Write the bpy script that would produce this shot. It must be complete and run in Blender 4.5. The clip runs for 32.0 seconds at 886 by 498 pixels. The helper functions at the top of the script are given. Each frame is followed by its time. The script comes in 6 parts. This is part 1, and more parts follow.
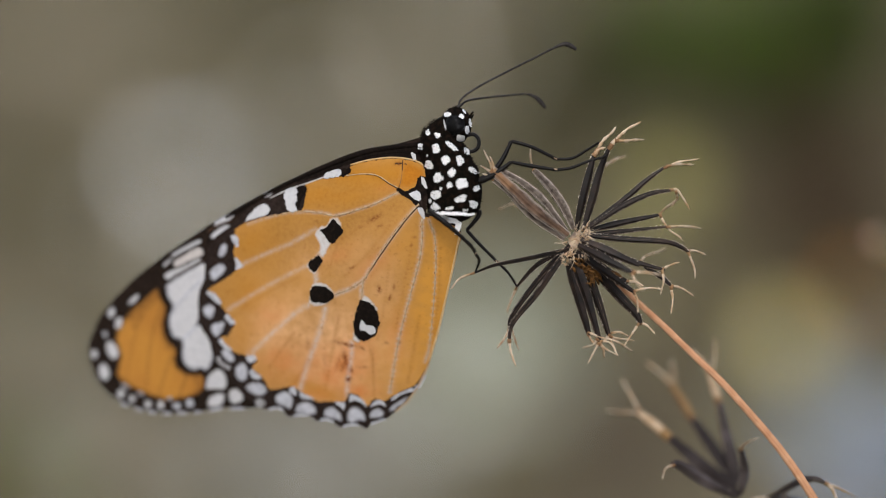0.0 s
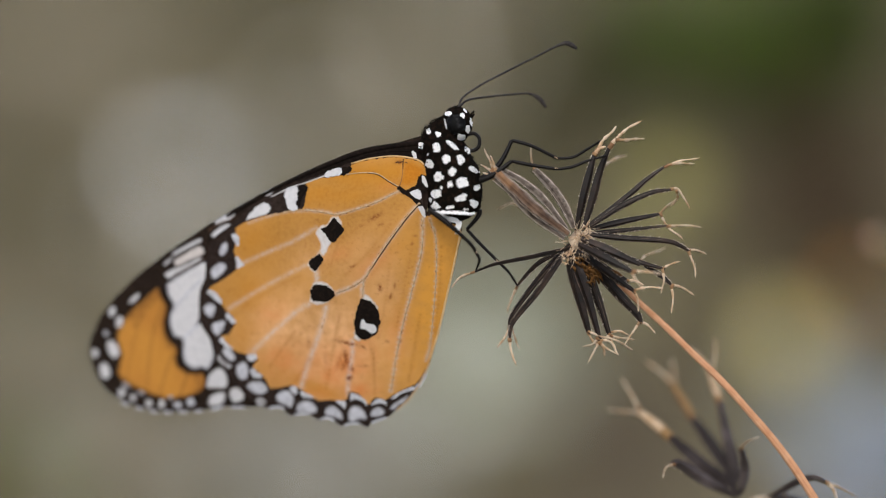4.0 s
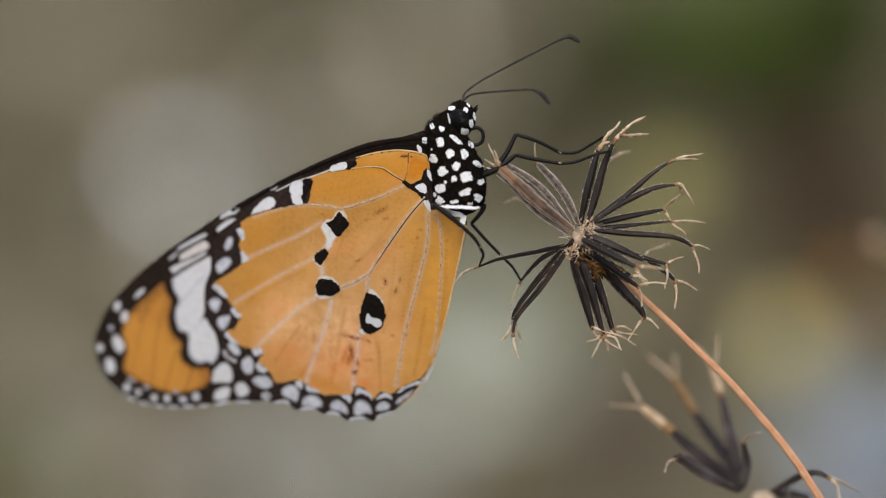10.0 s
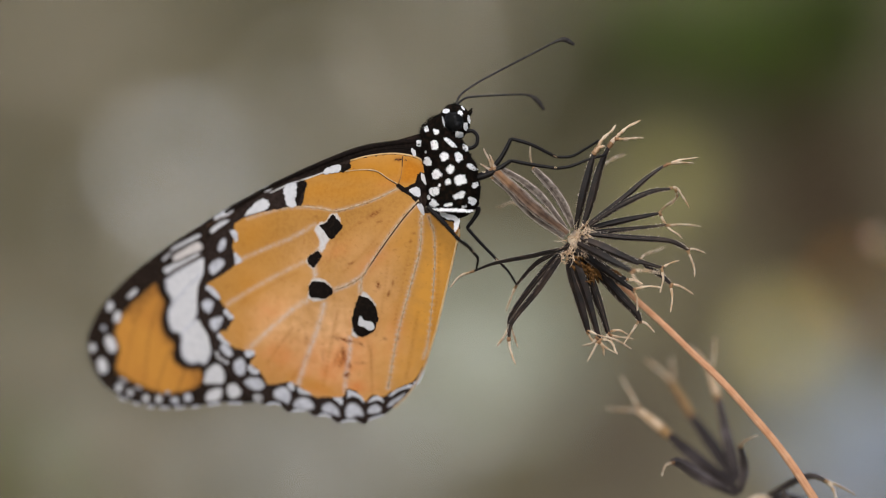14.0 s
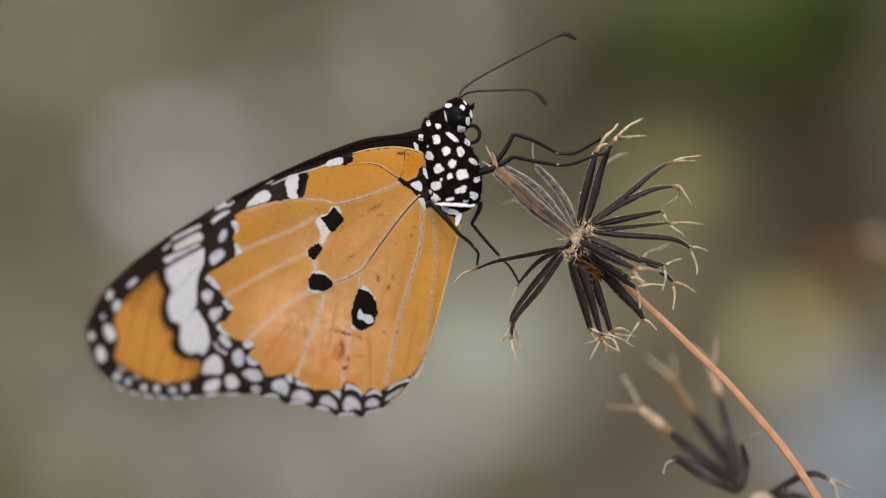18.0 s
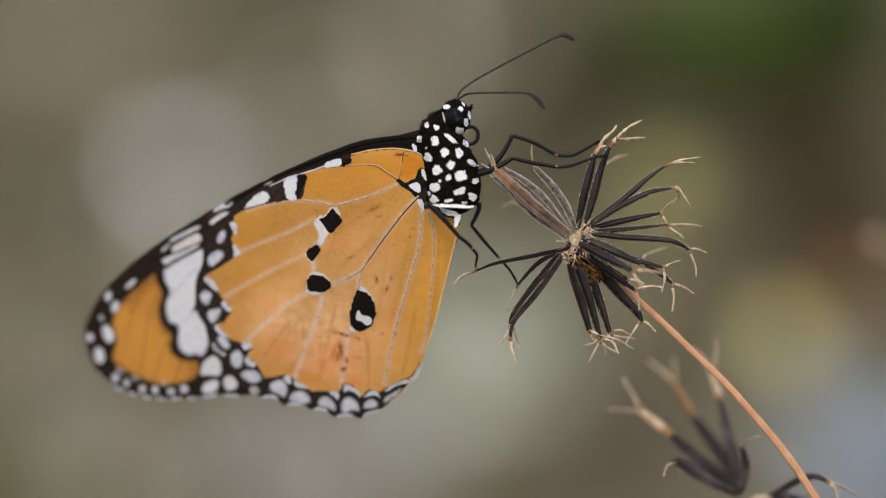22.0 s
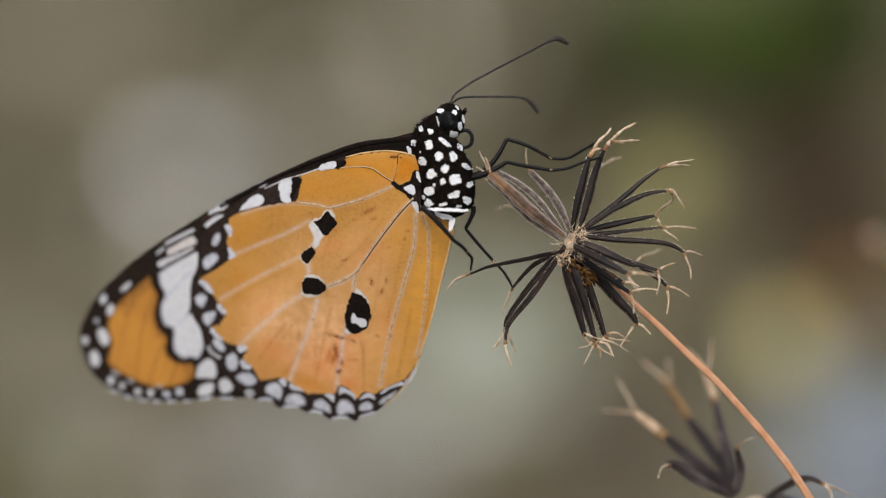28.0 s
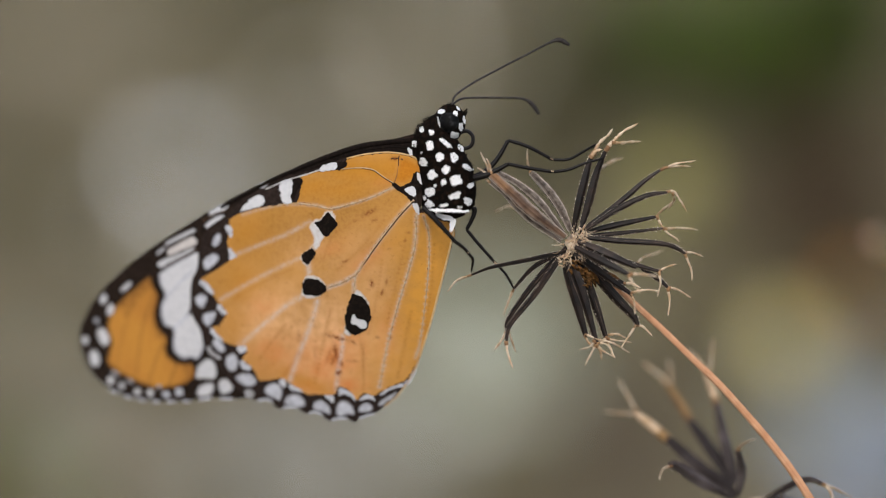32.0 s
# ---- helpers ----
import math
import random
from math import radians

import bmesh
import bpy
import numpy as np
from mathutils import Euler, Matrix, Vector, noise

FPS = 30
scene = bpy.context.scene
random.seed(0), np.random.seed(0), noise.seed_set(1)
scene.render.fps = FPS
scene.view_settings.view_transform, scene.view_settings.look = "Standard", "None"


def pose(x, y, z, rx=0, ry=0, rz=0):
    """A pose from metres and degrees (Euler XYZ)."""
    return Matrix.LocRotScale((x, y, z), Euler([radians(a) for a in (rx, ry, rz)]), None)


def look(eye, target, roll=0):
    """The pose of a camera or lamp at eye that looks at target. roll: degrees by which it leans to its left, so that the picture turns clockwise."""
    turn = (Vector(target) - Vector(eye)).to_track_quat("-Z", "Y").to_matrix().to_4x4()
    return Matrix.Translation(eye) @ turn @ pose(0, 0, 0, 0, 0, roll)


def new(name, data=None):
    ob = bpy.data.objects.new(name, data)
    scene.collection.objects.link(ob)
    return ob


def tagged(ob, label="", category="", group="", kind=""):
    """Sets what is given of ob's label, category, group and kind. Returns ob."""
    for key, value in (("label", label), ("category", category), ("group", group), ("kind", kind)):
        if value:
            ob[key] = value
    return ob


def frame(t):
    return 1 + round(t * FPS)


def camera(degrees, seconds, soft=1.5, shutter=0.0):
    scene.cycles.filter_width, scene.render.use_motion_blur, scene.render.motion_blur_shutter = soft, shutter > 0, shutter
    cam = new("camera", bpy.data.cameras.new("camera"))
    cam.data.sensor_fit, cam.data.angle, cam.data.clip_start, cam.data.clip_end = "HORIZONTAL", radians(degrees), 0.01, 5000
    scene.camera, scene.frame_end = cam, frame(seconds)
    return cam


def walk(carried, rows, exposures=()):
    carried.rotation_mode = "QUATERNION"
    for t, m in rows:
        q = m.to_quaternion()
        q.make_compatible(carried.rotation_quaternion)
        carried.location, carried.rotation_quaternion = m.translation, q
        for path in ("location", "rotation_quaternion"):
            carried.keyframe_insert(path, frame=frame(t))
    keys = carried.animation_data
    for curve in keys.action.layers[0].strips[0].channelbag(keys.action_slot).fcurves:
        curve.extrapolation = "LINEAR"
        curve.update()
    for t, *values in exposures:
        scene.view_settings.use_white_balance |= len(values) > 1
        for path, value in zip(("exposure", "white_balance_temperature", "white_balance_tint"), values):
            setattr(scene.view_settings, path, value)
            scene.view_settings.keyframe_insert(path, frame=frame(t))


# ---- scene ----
# A butterfly on a dried seed head, filmed by a still close-up camera over dry ground.
# Small things are drawn in units of UNIT metres on the plane of sharp focus: x to the right, y down,
# and w millimetres towards the lens.
from mathutils import geometry

cam = camera(20.0, 32.0, soft=1.0)
CAM = pose(0, 0, 0.5, 76, 0, 0)
walk(cam, [(0.0, CAM), (32.0, CAM)], exposures=[(0.0, 0.18), (0.5, 0.25), (32.0, 0.25)])
FOCUS = 0.0455 / math.tan(radians(10))
UNIT = 0.091 / 1568
STAGE = CAM @ Matrix.Translation((0, 0, -FOCUS))
cam.data.dof.use_dof = True
cam.data.dof.focus_distance = FOCUS
cam.data.dof.aperture_fstop = 5.0

# ---- light: a bright overcast day, the sun a wide soft patch behind the camera's left shoulder
world = bpy.data.worlds.new("sky")
scene.world = world
world.use_nodes = True
wn = world.node_tree.nodes
sky = wn.new("ShaderNodeTexSky")
sky.sky_type = "NISHITA"
sky.sun_disc = False
sky.sun_elevation = radians(52)
sky.sun_rotation = radians(200)
sky.dust_density = 3.0
world.node_tree.links.new(sky.outputs[0], wn["Background"].inputs[0])
wn["Background"].inputs[1].default_value = 0.12
sun_data = bpy.data.lights.new("sun", "SUN")
sun_data.energy = 1.3
sun_data.angle = radians(25)
sun_data.color = (1.0, 0.95, 0.88)
sun = new("sun", sun_data)
SUN_FROM = Vector((0.05, -0.85, 1.1))
sun.matrix_basis = look(SUN_FROM, (0, 0, 0))


# ---- materials
def material(name, colour, rough=0.6, colour2=None, scale=1000.0, detail=3.0, mix=(0.35, 0.65), colour3=None, scale3=100.0,
             mix3=(0.5, 0.7), bump=0.0, bump_scale=4000.0, bump_size=0.00005, stretch=(1, 1, 1), spec=0.3, translucent=0.0, sheen=0.0,
             vary=0.0):
    m = bpy.data.materials.new(name)
    m.use_nodes = True
    nt = m.node_tree
    n, l = nt.nodes, nt.links
    b = n["Principled BSDF"]
    b.inputs["Roughness"].default_value = rough
    b.inputs["Specular IOR Level"].default_value = spec
    if sheen:
        b.inputs["Sheen Weight"].default_value = sheen
        b.inputs["Sheen Roughness"].default_value = 0.4
    tc = n.new("ShaderNodeTexCoord")
    mp = n.new("ShaderNodeMapping")
    mp.inputs["Scale"].default_value = stretch
    l.new(tc.outputs["Object"], mp.inputs["Vector"])

    def noise_mask(s, d, lohi):
        t = n.new("ShaderNodeTexNoise")
        t.inputs["Scale"].default_value = s
        t.inputs["Detail"].default_value = d
        l.new(mp.outputs[0], t.inputs["Vector"])
        r = n.new("ShaderNodeMapRange")
        r.inputs["From Min"].default_value, r.inputs["From Max"].default_value = lohi
        l.new(t.outputs["Fac"], r.inputs["Value"])
        return r.outputs["Result"]

    def blend(fac, a, c):
        x = n.new("ShaderNodeMix")
        x.data_type = "RGBA"
        l.new(fac, x.inputs["Factor"])
        for socket, v in ((x.inputs[6], a), (x.inputs[7], c)):
            if isinstance(v, tuple):
                socket.default_value = (*v, 1)
            else:
                l.new(v, socket)
        return x.outputs[2]

    col = colour
    if colour2:
        col = blend(noise_mask(scale, detail, mix), col, colour2)
    if colour3:
        col = blend(noise_mask(scale3, 2.0, mix3), col, colour3)
    if vary:
        info = n.new("ShaderNodeObjectInfo")
        hs = n.new("ShaderNodeHueSaturation")
        r = n.new("ShaderNodeMapRange")
        r.inputs["To Min"].default_value, r.inputs["To Max"].default_value = 1 - vary, 1 + vary
        l.new(info.outputs["Random"], r.inputs["Value"])
        l.new(r.outputs["Result"], hs.inputs["Value"])
        if isinstance(col, tuple):
            hs.inputs["Color"].default_value = (*col, 1)
        else:
            l.new(col, hs.inputs["Color"])
        col = hs.outputs[0]
    if isinstance(col, tuple):
        b.inputs["Base Color"].default_value = (*col, 1)
    else:
        l.new(col, b.inputs["Base Color"])
    if bump:
        t = n.new("ShaderNodeTexNoise")
        t.inputs["Scale"].default_value = bump_scale
        l.new(mp.outputs[0], t.inputs["Vector"])
        bp = n.new("ShaderNodeBump")
        bp.inputs["Strength"].default_value = bump
        bp.inputs["Distance"].default_value = bump_size
        l.new(t.outputs["Fac"], bp.inputs["Height"])
        l.new(bp.outputs[0], b.inputs["Normal"])
    if translucent:
        tr = n.new("ShaderNodeBsdfTranslucent")
        if isinstance(col, tuple):
            tr.inputs["Color"].default_value = (*col, 1)
        else:
            l.new(col, tr.inputs["Color"])
        mx = n.new("ShaderNodeMixShader")
        mx.inputs[0].default_value = translucent
        l.new(b.outputs[0], mx.inputs[1])
        l.new(tr.outputs[0], mx.inputs[2])
        l.new(mx.outputs[0], n["Material Output"].inputs["Surface"])
    return m




def overlay(m, attribute, colour, scale=0.0, lo=0.3, hi=0.7, floor=0.35, strength=1.0):
    """Lays a second colour over a material where the mesh carries the named marking, broken up by fine grain."""
    nt = m.node_tree
    n, l = nt.nodes, nt.links
    b = n["Principled BSDF"]
    old = b.inputs["Base Color"].links[0].from_socket
    at = n.new("ShaderNodeAttribute")
    at.attribute_name = attribute
    fac = at.outputs["Fac"]
    mul = n.new("ShaderNodeMath")
    mul.operation = "MULTIPLY"
    mul.use_clamp = True
    l.new(fac, mul.inputs[0])
    mul.inputs[1].default_value = strength
    if scale:
        tc = n.new("ShaderNodeTexCoord")
        t = n.new("ShaderNodeTexNoise")
        t.inputs["Scale"].default_value = scale
        t.inputs["Detail"].default_value = 3
        l.new(tc.outputs["Object"], t.inputs["Vector"])
        r = n.new("ShaderNodeMapRange")
        r.inputs["From Min"].default_value, r.inputs["From Max"].default_value = lo, hi
        r.inputs["To Min"].default_value, r.inputs["To Max"].default_value = floor * strength, 1.15 * strength
        l.new(t.outputs["Fac"], r.inputs["Value"])
        l.new(r.outputs["Result"], mul.inputs[1])
    x = n.new("ShaderNodeMix")
    x.data_type = "RGBA"
    l.new(mul.outputs[0], x.inputs["Factor"])
    l.new(old, x.inputs[6])
    x.inputs[7].default_value = (*colour, 1)
    l.new(x.outputs[2], b.inputs["Base Color"])


ORANGE = material("wing_orange", (0.455, 0.226, 0.051), 0.8, (0.378, 0.174, 0.037), 2600, 5, (0.40, 0.74), (0.545, 0.272, 0.072), 150, (0.42, 0.66),
                  bump=0.35, bump_scale=7000, bump_size=0.00003, spec=0.08)
# paler, pinker orange; also brightness painted in where the tilted wing renders dim
overlay(ORANGE, "pale_lift", (0.80, 0.46, 0.225), 900, 0.25, 0.7, 0.5)
overlay(ORANGE, "amber", (0.68, 0.325, 0.058), 800, 0.25, 0.7, 0.6)
overlay(ORANGE, "blush", (0.66, 0.235, 0.070), 700, 0.3, 0.7, 0.4)
# darker orange streaks: the shade of fine folds, painted into the colour
overlay(ORANGE, "fold_shade", (0.36, 0.135, 0.020), 1800, 0.3, 0.65, 0.2)
overlay(ORANGE, "gold", (0.51, 0.212, 0.018), 500, 0.25, 0.7, 0.6)
overlay(ORANGE, "dust", (0.60, 0.54, 0.50), 2600, 0.34, 0.64, 0.42, 0.95)
overlay(ORANGE, "field", (0.30, 0.105, 0.022), 2300, 0.60, 0.74, 0.0, 0.22)
overlay(ORANGE, "worn", (0.19, 0.050, 0.012), 3500, 0.33, 0.58, 0.15)
APEX = material("wing_apex_orange", (0.57, 0.265, 0.050), 0.8, (0.50, 0.225, 0.041), 3500, 3, (0.3, 0.7), (0.43, 0.18, 0.036), 160, (0.5, 0.8),
                bump=0.35, bump_scale=7000, bump_size=0.00003, spec=0.08)
overlay(APEX, "dust", (0.16, 0.07, 0.02), 2600, 0.32, 0.62, 0.4, 0.75)
overlay(APEX, "rim", (0.035, 0.020, 0.012), 3800, 0.3, 0.68, 0.4, 0.9)
HUMERAL = material("wing_base_orange", (0.49, 0.188, 0.016), 0.8, (0.42, 0.150, 0.013), 4000, 2, (0.3, 0.7), bump=0.35, bump_scale=7000,
                   bump_size=0.00003, spec=0.08)
overlay(HUMERAL, "rim", (0.50, 0.245, 0.054), 2600, 0.3, 0.7, 0.6, 0.9)
BLACK = material("wing_black", (0.008, 0.006, 0.005), 0.9, (0.018, 0.012, 0.009), 3000, 3, (0.45, 0.75), bump=0.3, bump_scale=7000, spec=0.05)
BORDER = material("wing_border_black", (0.020, 0.014, 0.012), 0.9, (0.042, 0.028, 0.023), 3000, 3, (0.4, 0.75), bump=0.3, bump_scale=7000, spec=0.05)
SOOTY = material("wing_brown_black", (0.013, 0.009, 0.007), 0.9, (0.031, 0.020, 0.015), 2500, 3, (0.4, 0.7), bump=0.3, bump_scale=7000, spec=0.06)
WHITE = material("wing_white", (0.62, 0.62, 0.635), 0.85, (0.52, 0.525, 0.55), 2200, 3, (0.45, 0.75), bump=0.35, bump_scale=7000, spec=0.1)
CREAM = material("wing_cream", (0.61, 0.57, 0.545), 0.85, (0.50, 0.46, 0.44), 2500, 3, (0.45, 0.75), bump=0.35, bump_scale=7000, spec=0.1)
GILT = material("wing_edge_pale_gold", (0.66, 0.47, 0.25), 0.8, (0.54, 0.34, 0.15), 2500, 3, (0.4, 0.7), bump=0.35, bump_scale=7000, spec=0.1)
BLUISH = material("wing_bluish_white", (0.57, 0.585, 0.635), 0.85, (0.40, 0.405, 0.45), 1800, 3, (0.4, 0.7), bump=0.35, bump_scale=7000, spec=0.1)
RIMGREY = material("wing_pale_rim", (0.65, 0.635, 0.635), 0.85, (0.58, 0.54, 0.51), 2600, 3, (0.42, 0.72), bump=0.35, bump_scale=7000, spec=0.1)
for _m in (WHITE, CREAM, BLUISH):
    overlay(_m, "rim", (0.055, 0.040, 0.034), 5200, 0.3, 0.7, 0.45, 0.85)
overlay(RIMGREY, "rim", (0.52, 0.27, 0.075), 3000, 0.3, 0.7, 0.5, 0.9)
VEIN = material("wing_vein", (0.56, 0.44, 0.30), 0.8, (0.45, 0.28, 0.13), 2500, 2, (0.35, 0.65), spec=0.1)
GREYVEIN = material("wing_grey_vein", (0.42, 0.42, 0.44), 0.85, (0.30, 0.29, 0.29), 2500, 2, spec=0.1)
DARKVEIN = material("wing_dark_vein", (0.030, 0.018, 0.012), 0.7, (0.10, 0.05, 0.025), 3000, 2, spec=0.1)
FUR = material("body_black", (0.005, 0.004, 0.003), 0.9, (0.026, 0.014, 0.009), 2600, 4, (0.5, 0.76), bump=0.8, bump_scale=5000,
               bump_size=0.0001, spec=0.04)
FURWHITE = material("body_white", (0.88, 0.88, 0.88), 0.85, (0.74, 0.73, 0.72), 4000, 3, (0.5, 0.75), bump=0.6, bump_scale=6000,
                    bump_size=0.00008, spec=0.1)
EYE = material("eye_black", (0.003, 0.003, 0.003), 0.6, (0.035, 0.035, 0.037), 2200, 3, (0.52, 0.72), bump=0.5, bump_scale=9000, spec=0.12)
LEG = material("leg_black", (0.005, 0.004, 0.004), 0.42, (0.013, 0.010, 0.009), 4000, 3, (0.4, 0.7), bump=0.5, bump_scale=6000, spec=0.2)
ANTENNA = material("antenna_dark", (0.022, 0.019, 0.018), 0.6, (0.060, 0.053, 0.047), 3000, 2, spec=0.2)
ACHENE = material("seed_black_brown", (0.012, 0.009, 0.0078), 0.45, (0.034, 0.022, 0.016), 900, 4, (0.42, 0.78), (0.050, 0.030, 0.020), 250, (0.55, 0.88),
                  bump=0.7, bump_scale=3500, bump_size=0.00008, spec=0.24, vary=0.3)
ACHENE_BROWN = material("seed_red_brown", (0.155, 0.092, 0.060), 0.65, (0.055, 0.034, 0.025), 700, 5, (0.42, 0.68), (0.28, 0.18, 0.12), 400, (0.5, 0.8),
                        bump=0.7, bump_scale=3500, bump_size=0.00008, spec=0.15)
ACHENE_GREY = material("seed_grey", (0.13, 0.104, 0.086), 0.7, (0.055, 0.041, 0.033), 1600, 4, (0.4, 0.65), (0.20, 0.165, 0.135), 2200, (0.5, 0.75),
                       bump=0.8, bump_scale=3500, bump_size=0.00008, spec=0.15)
overlay(ACHENE_BROWN, "tip", (0.40, 0.205, 0.085), 900, 0.3, 0.65, 0.3, 0.8)
overlay(ACHENE_BROWN, "margin", (0.44, 0.38, 0.33), 1100, 0.38, 0.62, 0.0, 0.8)
overlay(ACHENE_GREY, "margin", (0.54, 0.48, 0.42), 1000, 0.38, 0.6, 0.1, 0.85)
BRISTLE = material("seed_bristles", (0.74, 0.66, 0.56), 0.7, (0.42, 0.34, 0.27), 3000, 2)
AWN = material("awn_straw", (0.78, 0.65, 0.49), 0.7, (0.55, 0.37, 0.215), 1100, 3, (0.40, 0.66), spec=0.2, translucent=0.2, vary=0.25)
CHAFF = material("receptacle_chaff", (0.76, 0.62, 0.46), 0.8, (0.50, 0.31, 0.16), 1500, 4, (0.42, 0.7), bump=0.8, bump_scale=3000, bump_size=0.0001, spec=0.1, vary=0.25)
RESIN = material("bract_amber_brown", (0.18, 0.085, 0.024), 0.6, (0.06, 0.028, 0.010), 1400, 3, (0.4, 0.65), spec=0.15, vary=0.3)
STEM = material("stem_orange_tan", (0.64, 0.335, 0.185), 0.6, (0.575, 0.285, 0.15), 900, 5, (0.42, 0.66), (0.68, 0.40, 0.24), 1300, (0.52, 0.72),
                bump=0.5, bump_scale=2500, bump_size=0.00008, spec=0.2)
SOIL = material("dry_soil", (0.18, 0.153, 0.088), 0.95, (0.135, 0.118, 0.062), 7, 6, (0.35, 0.65), (0.22, 0.185, 0.12), 2.0, (0.45, 0.75),
                bump=0.8, bump_scale=60, bump_size=0.02, spec=0.1)
STONE = material("pale_stone", (0.60, 0.55, 0.43), 0.9, (0.48, 0.44, 0.35), 25, 5, (0.35, 0.65), bump=0.6, bump_scale=40, bump_size=0.01, spec=0.15)
LICHEN = material("greenish_stone", (0.52, 0.56, 0.44), 0.9, (0.43, 0.47, 0.37), 25, 5, (0.35, 0.65), bump=0.6, bump_scale=40, bump_size=0.01, spec=0.15)
BUFF = material("buff_stone", (0.34, 0.29, 0.21), 0.9, (0.26, 0.22, 0.16), 25, 5, (0.35, 0.65), bump=0.6, bump_scale=40, bump_size=0.01, spec=0.15)
CLOD = material("brown_clod", (0.062, 0.042, 0.024), 0.95, (0.045, 0.031, 0.018), 30, 5, (0.35, 0.65), bump=0.8, bump_scale=50, bump_size=0.01, spec=0.1)
EARTH = material("grey_brown_clod", (0.115, 0.088, 0.066), 0.95, (0.08, 0.062, 0.048), 30, 5, (0.35, 0.65), bump=0.8, bump_scale=50, bump_size=0.01, spec=0.1)
MOSSY = material("mossy_stone", (0.50, 0.46, 0.18), 0.9, (0.40, 0.37, 0.14), 30, 4, (0.35, 0.65), bump=0.5, bump_scale=40, bump_size=0.01, spec=0.15)
RUSTY = material("rusty_clod", (0.62, 0.29, 0.06), 0.9, (0.50, 0.22, 0.045), 30, 4, (0.35, 0.65), bump=0.5, bump_scale=40, bump_size=0.01, spec=0.15)
SPROUT = material("fresh_green_leaf", (0.170, 0.275, 0.018), 0.5, (0.125, 0.205, 0.013), 60, 3, (0.35, 0.65), spec=0.25)
GREY = material("grey_stone", (0.50, 0.50, 0.47), 0.9, (0.41, 0.41, 0.385), 30, 4, (0.35, 0.65), bump=0.5, bump_scale=40, bump_size=0.01, spec=0.15)
DUSTY = material("seed_dusty_dark", (0.052, 0.042, 0.040), 0.55, (0.030, 0.024, 0.023), 600, 4, (0.4, 0.7), (0.15, 0.125, 0.125), 300, (0.5, 0.8), bump=0.5, bump_scale=3500,
                 bump_size=0.00006, spec=0.15, vary=0.2)
STEMPALE = material("stem_pale_ridges", (0.68, 0.42, 0.26), 0.6, (0.56, 0.30, 0.16), 900, 4, (0.42, 0.66), spec=0.2)
SCALES = material("wing_brown_scales", (0.15, 0.075, 0.035), 0.8, (0.30, 0.15, 0.06), 2500, 2, spec=0.08)
TAN = material("seed_tip_tan", (0.66, 0.50, 0.34), 0.7, (0.50, 0.34, 0.20), 900, 3, (0.4, 0.65), spec=0.2)
AMBER = material("seed_tip_amber", (0.33, 0.20, 0.085), 0.65, (0.22, 0.125, 0.055), 900, 3, (0.4, 0.65), spec=0.2)
# lighter brown for the dark seeds' ribs: ridge highlights put into colour
RIB_SHINE = material("seed_rib_highlights", (0.150, 0.105, 0.078), 0.55, (0.025, 0.018, 0.015), 1200, 4, (0.4, 0.65), spec=0.25)
RUSSET = material("awn_base_russet", (0.44, 0.27, 0.14), 0.65, (0.24, 0.125, 0.06), 1200, 3, (0.4, 0.65), spec=0.2)
PETAL = material("faded_yellow_petals", (0.74, 0.63, 0.25), 0.75, (0.62, 0.52, 0.20), 200, 4, (0.35, 0.65), spec=0.15)
BUD = material("olive_yellow_bud", (0.50, 0.46, 0.16), 0.75, (0.40, 0.37, 0.125), 200, 4, (0.35, 0.65), spec=0.15)
BLUSH = material("pinkish_dry_bud", (0.68, 0.50, 0.43), 0.75, (0.55, 0.39, 0.33), 200, 4, (0.35, 0.65), spec=0.15)
# half-metallic olive of a reflector added for a blurred glint
OLIVE_GLINT = material("olive_glint_reflector", (0.62, 0.57, 0.26), 0.25, (0.52, 0.47, 0.20), 60, 4, (0.35, 0.65), spec=1.0)
OLIVE_GLINT.node_tree.nodes["Principled BSDF"].inputs["Metallic"].default_value = 0.6
# half-metallic and glossy surfaces of the reflectors added for blurred glints
COOL_GLINT = material("blue_grey_glint_reflector", (0.62, 0.73, 0.84), 0.22, (0.54, 0.64, 0.74), 60, 4, (0.35, 0.65), spec=1.0)
COOL_GLINT.node_tree.nodes["Principled BSDF"].inputs["Metallic"].default_value = 0.6
GLINT = material("pale_glint_reflector", (0.80, 0.78, 0.72), 0.22, (0.70, 0.68, 0.62), 60, 4, (0.35, 0.65), spec=1.0)
GLINT.node_tree.nodes["Principled BSDF"].inputs["Metallic"].default_value = 0.6
PEBBLE_GLINT = material("glossy_glint_reflector", (0.80, 0.77, 0.67), 0.38, (0.70, 0.67, 0.58), 60, 4, (0.35, 0.65), spec=1.0)
PEBBLE_GLINT.node_tree.nodes["Principled BSDF"].inputs["IOR"].default_value = 2.0
QUARTZ = material("white_pebble", (0.85, 0.83, 0.78), 0.6, (0.74, 0.72, 0.66), 60, 4, (0.35, 0.65), spec=0.3)
FIBRE = material("seed_pale_ribs", (0.42, 0.36, 0.31), 0.75, (0.24, 0.19, 0.155), 500, 4, (0.35, 0.65), spec=0.1)
SLATE = material("blue_grey_stone", (0.42, 0.50, 0.63), 0.8, (0.34, 0.41, 0.52), 25, 5, (0.35, 0.65), bump=0.6, bump_scale=40, bump_size=0.01, spec=0.2)
GREEN = material("green_leaf", (0.062, 0.092, 0.010), 0.6, (0.042, 0.068, 0.008), 60, 3, (0.35, 0.65), spec=0.25)
YELLOW = material("yellowed_leaf", (0.56, 0.46, 0.13), 0.65, (0.30, 0.25, 0.075), 60, 3, (0.35, 0.65), spec=0.2)
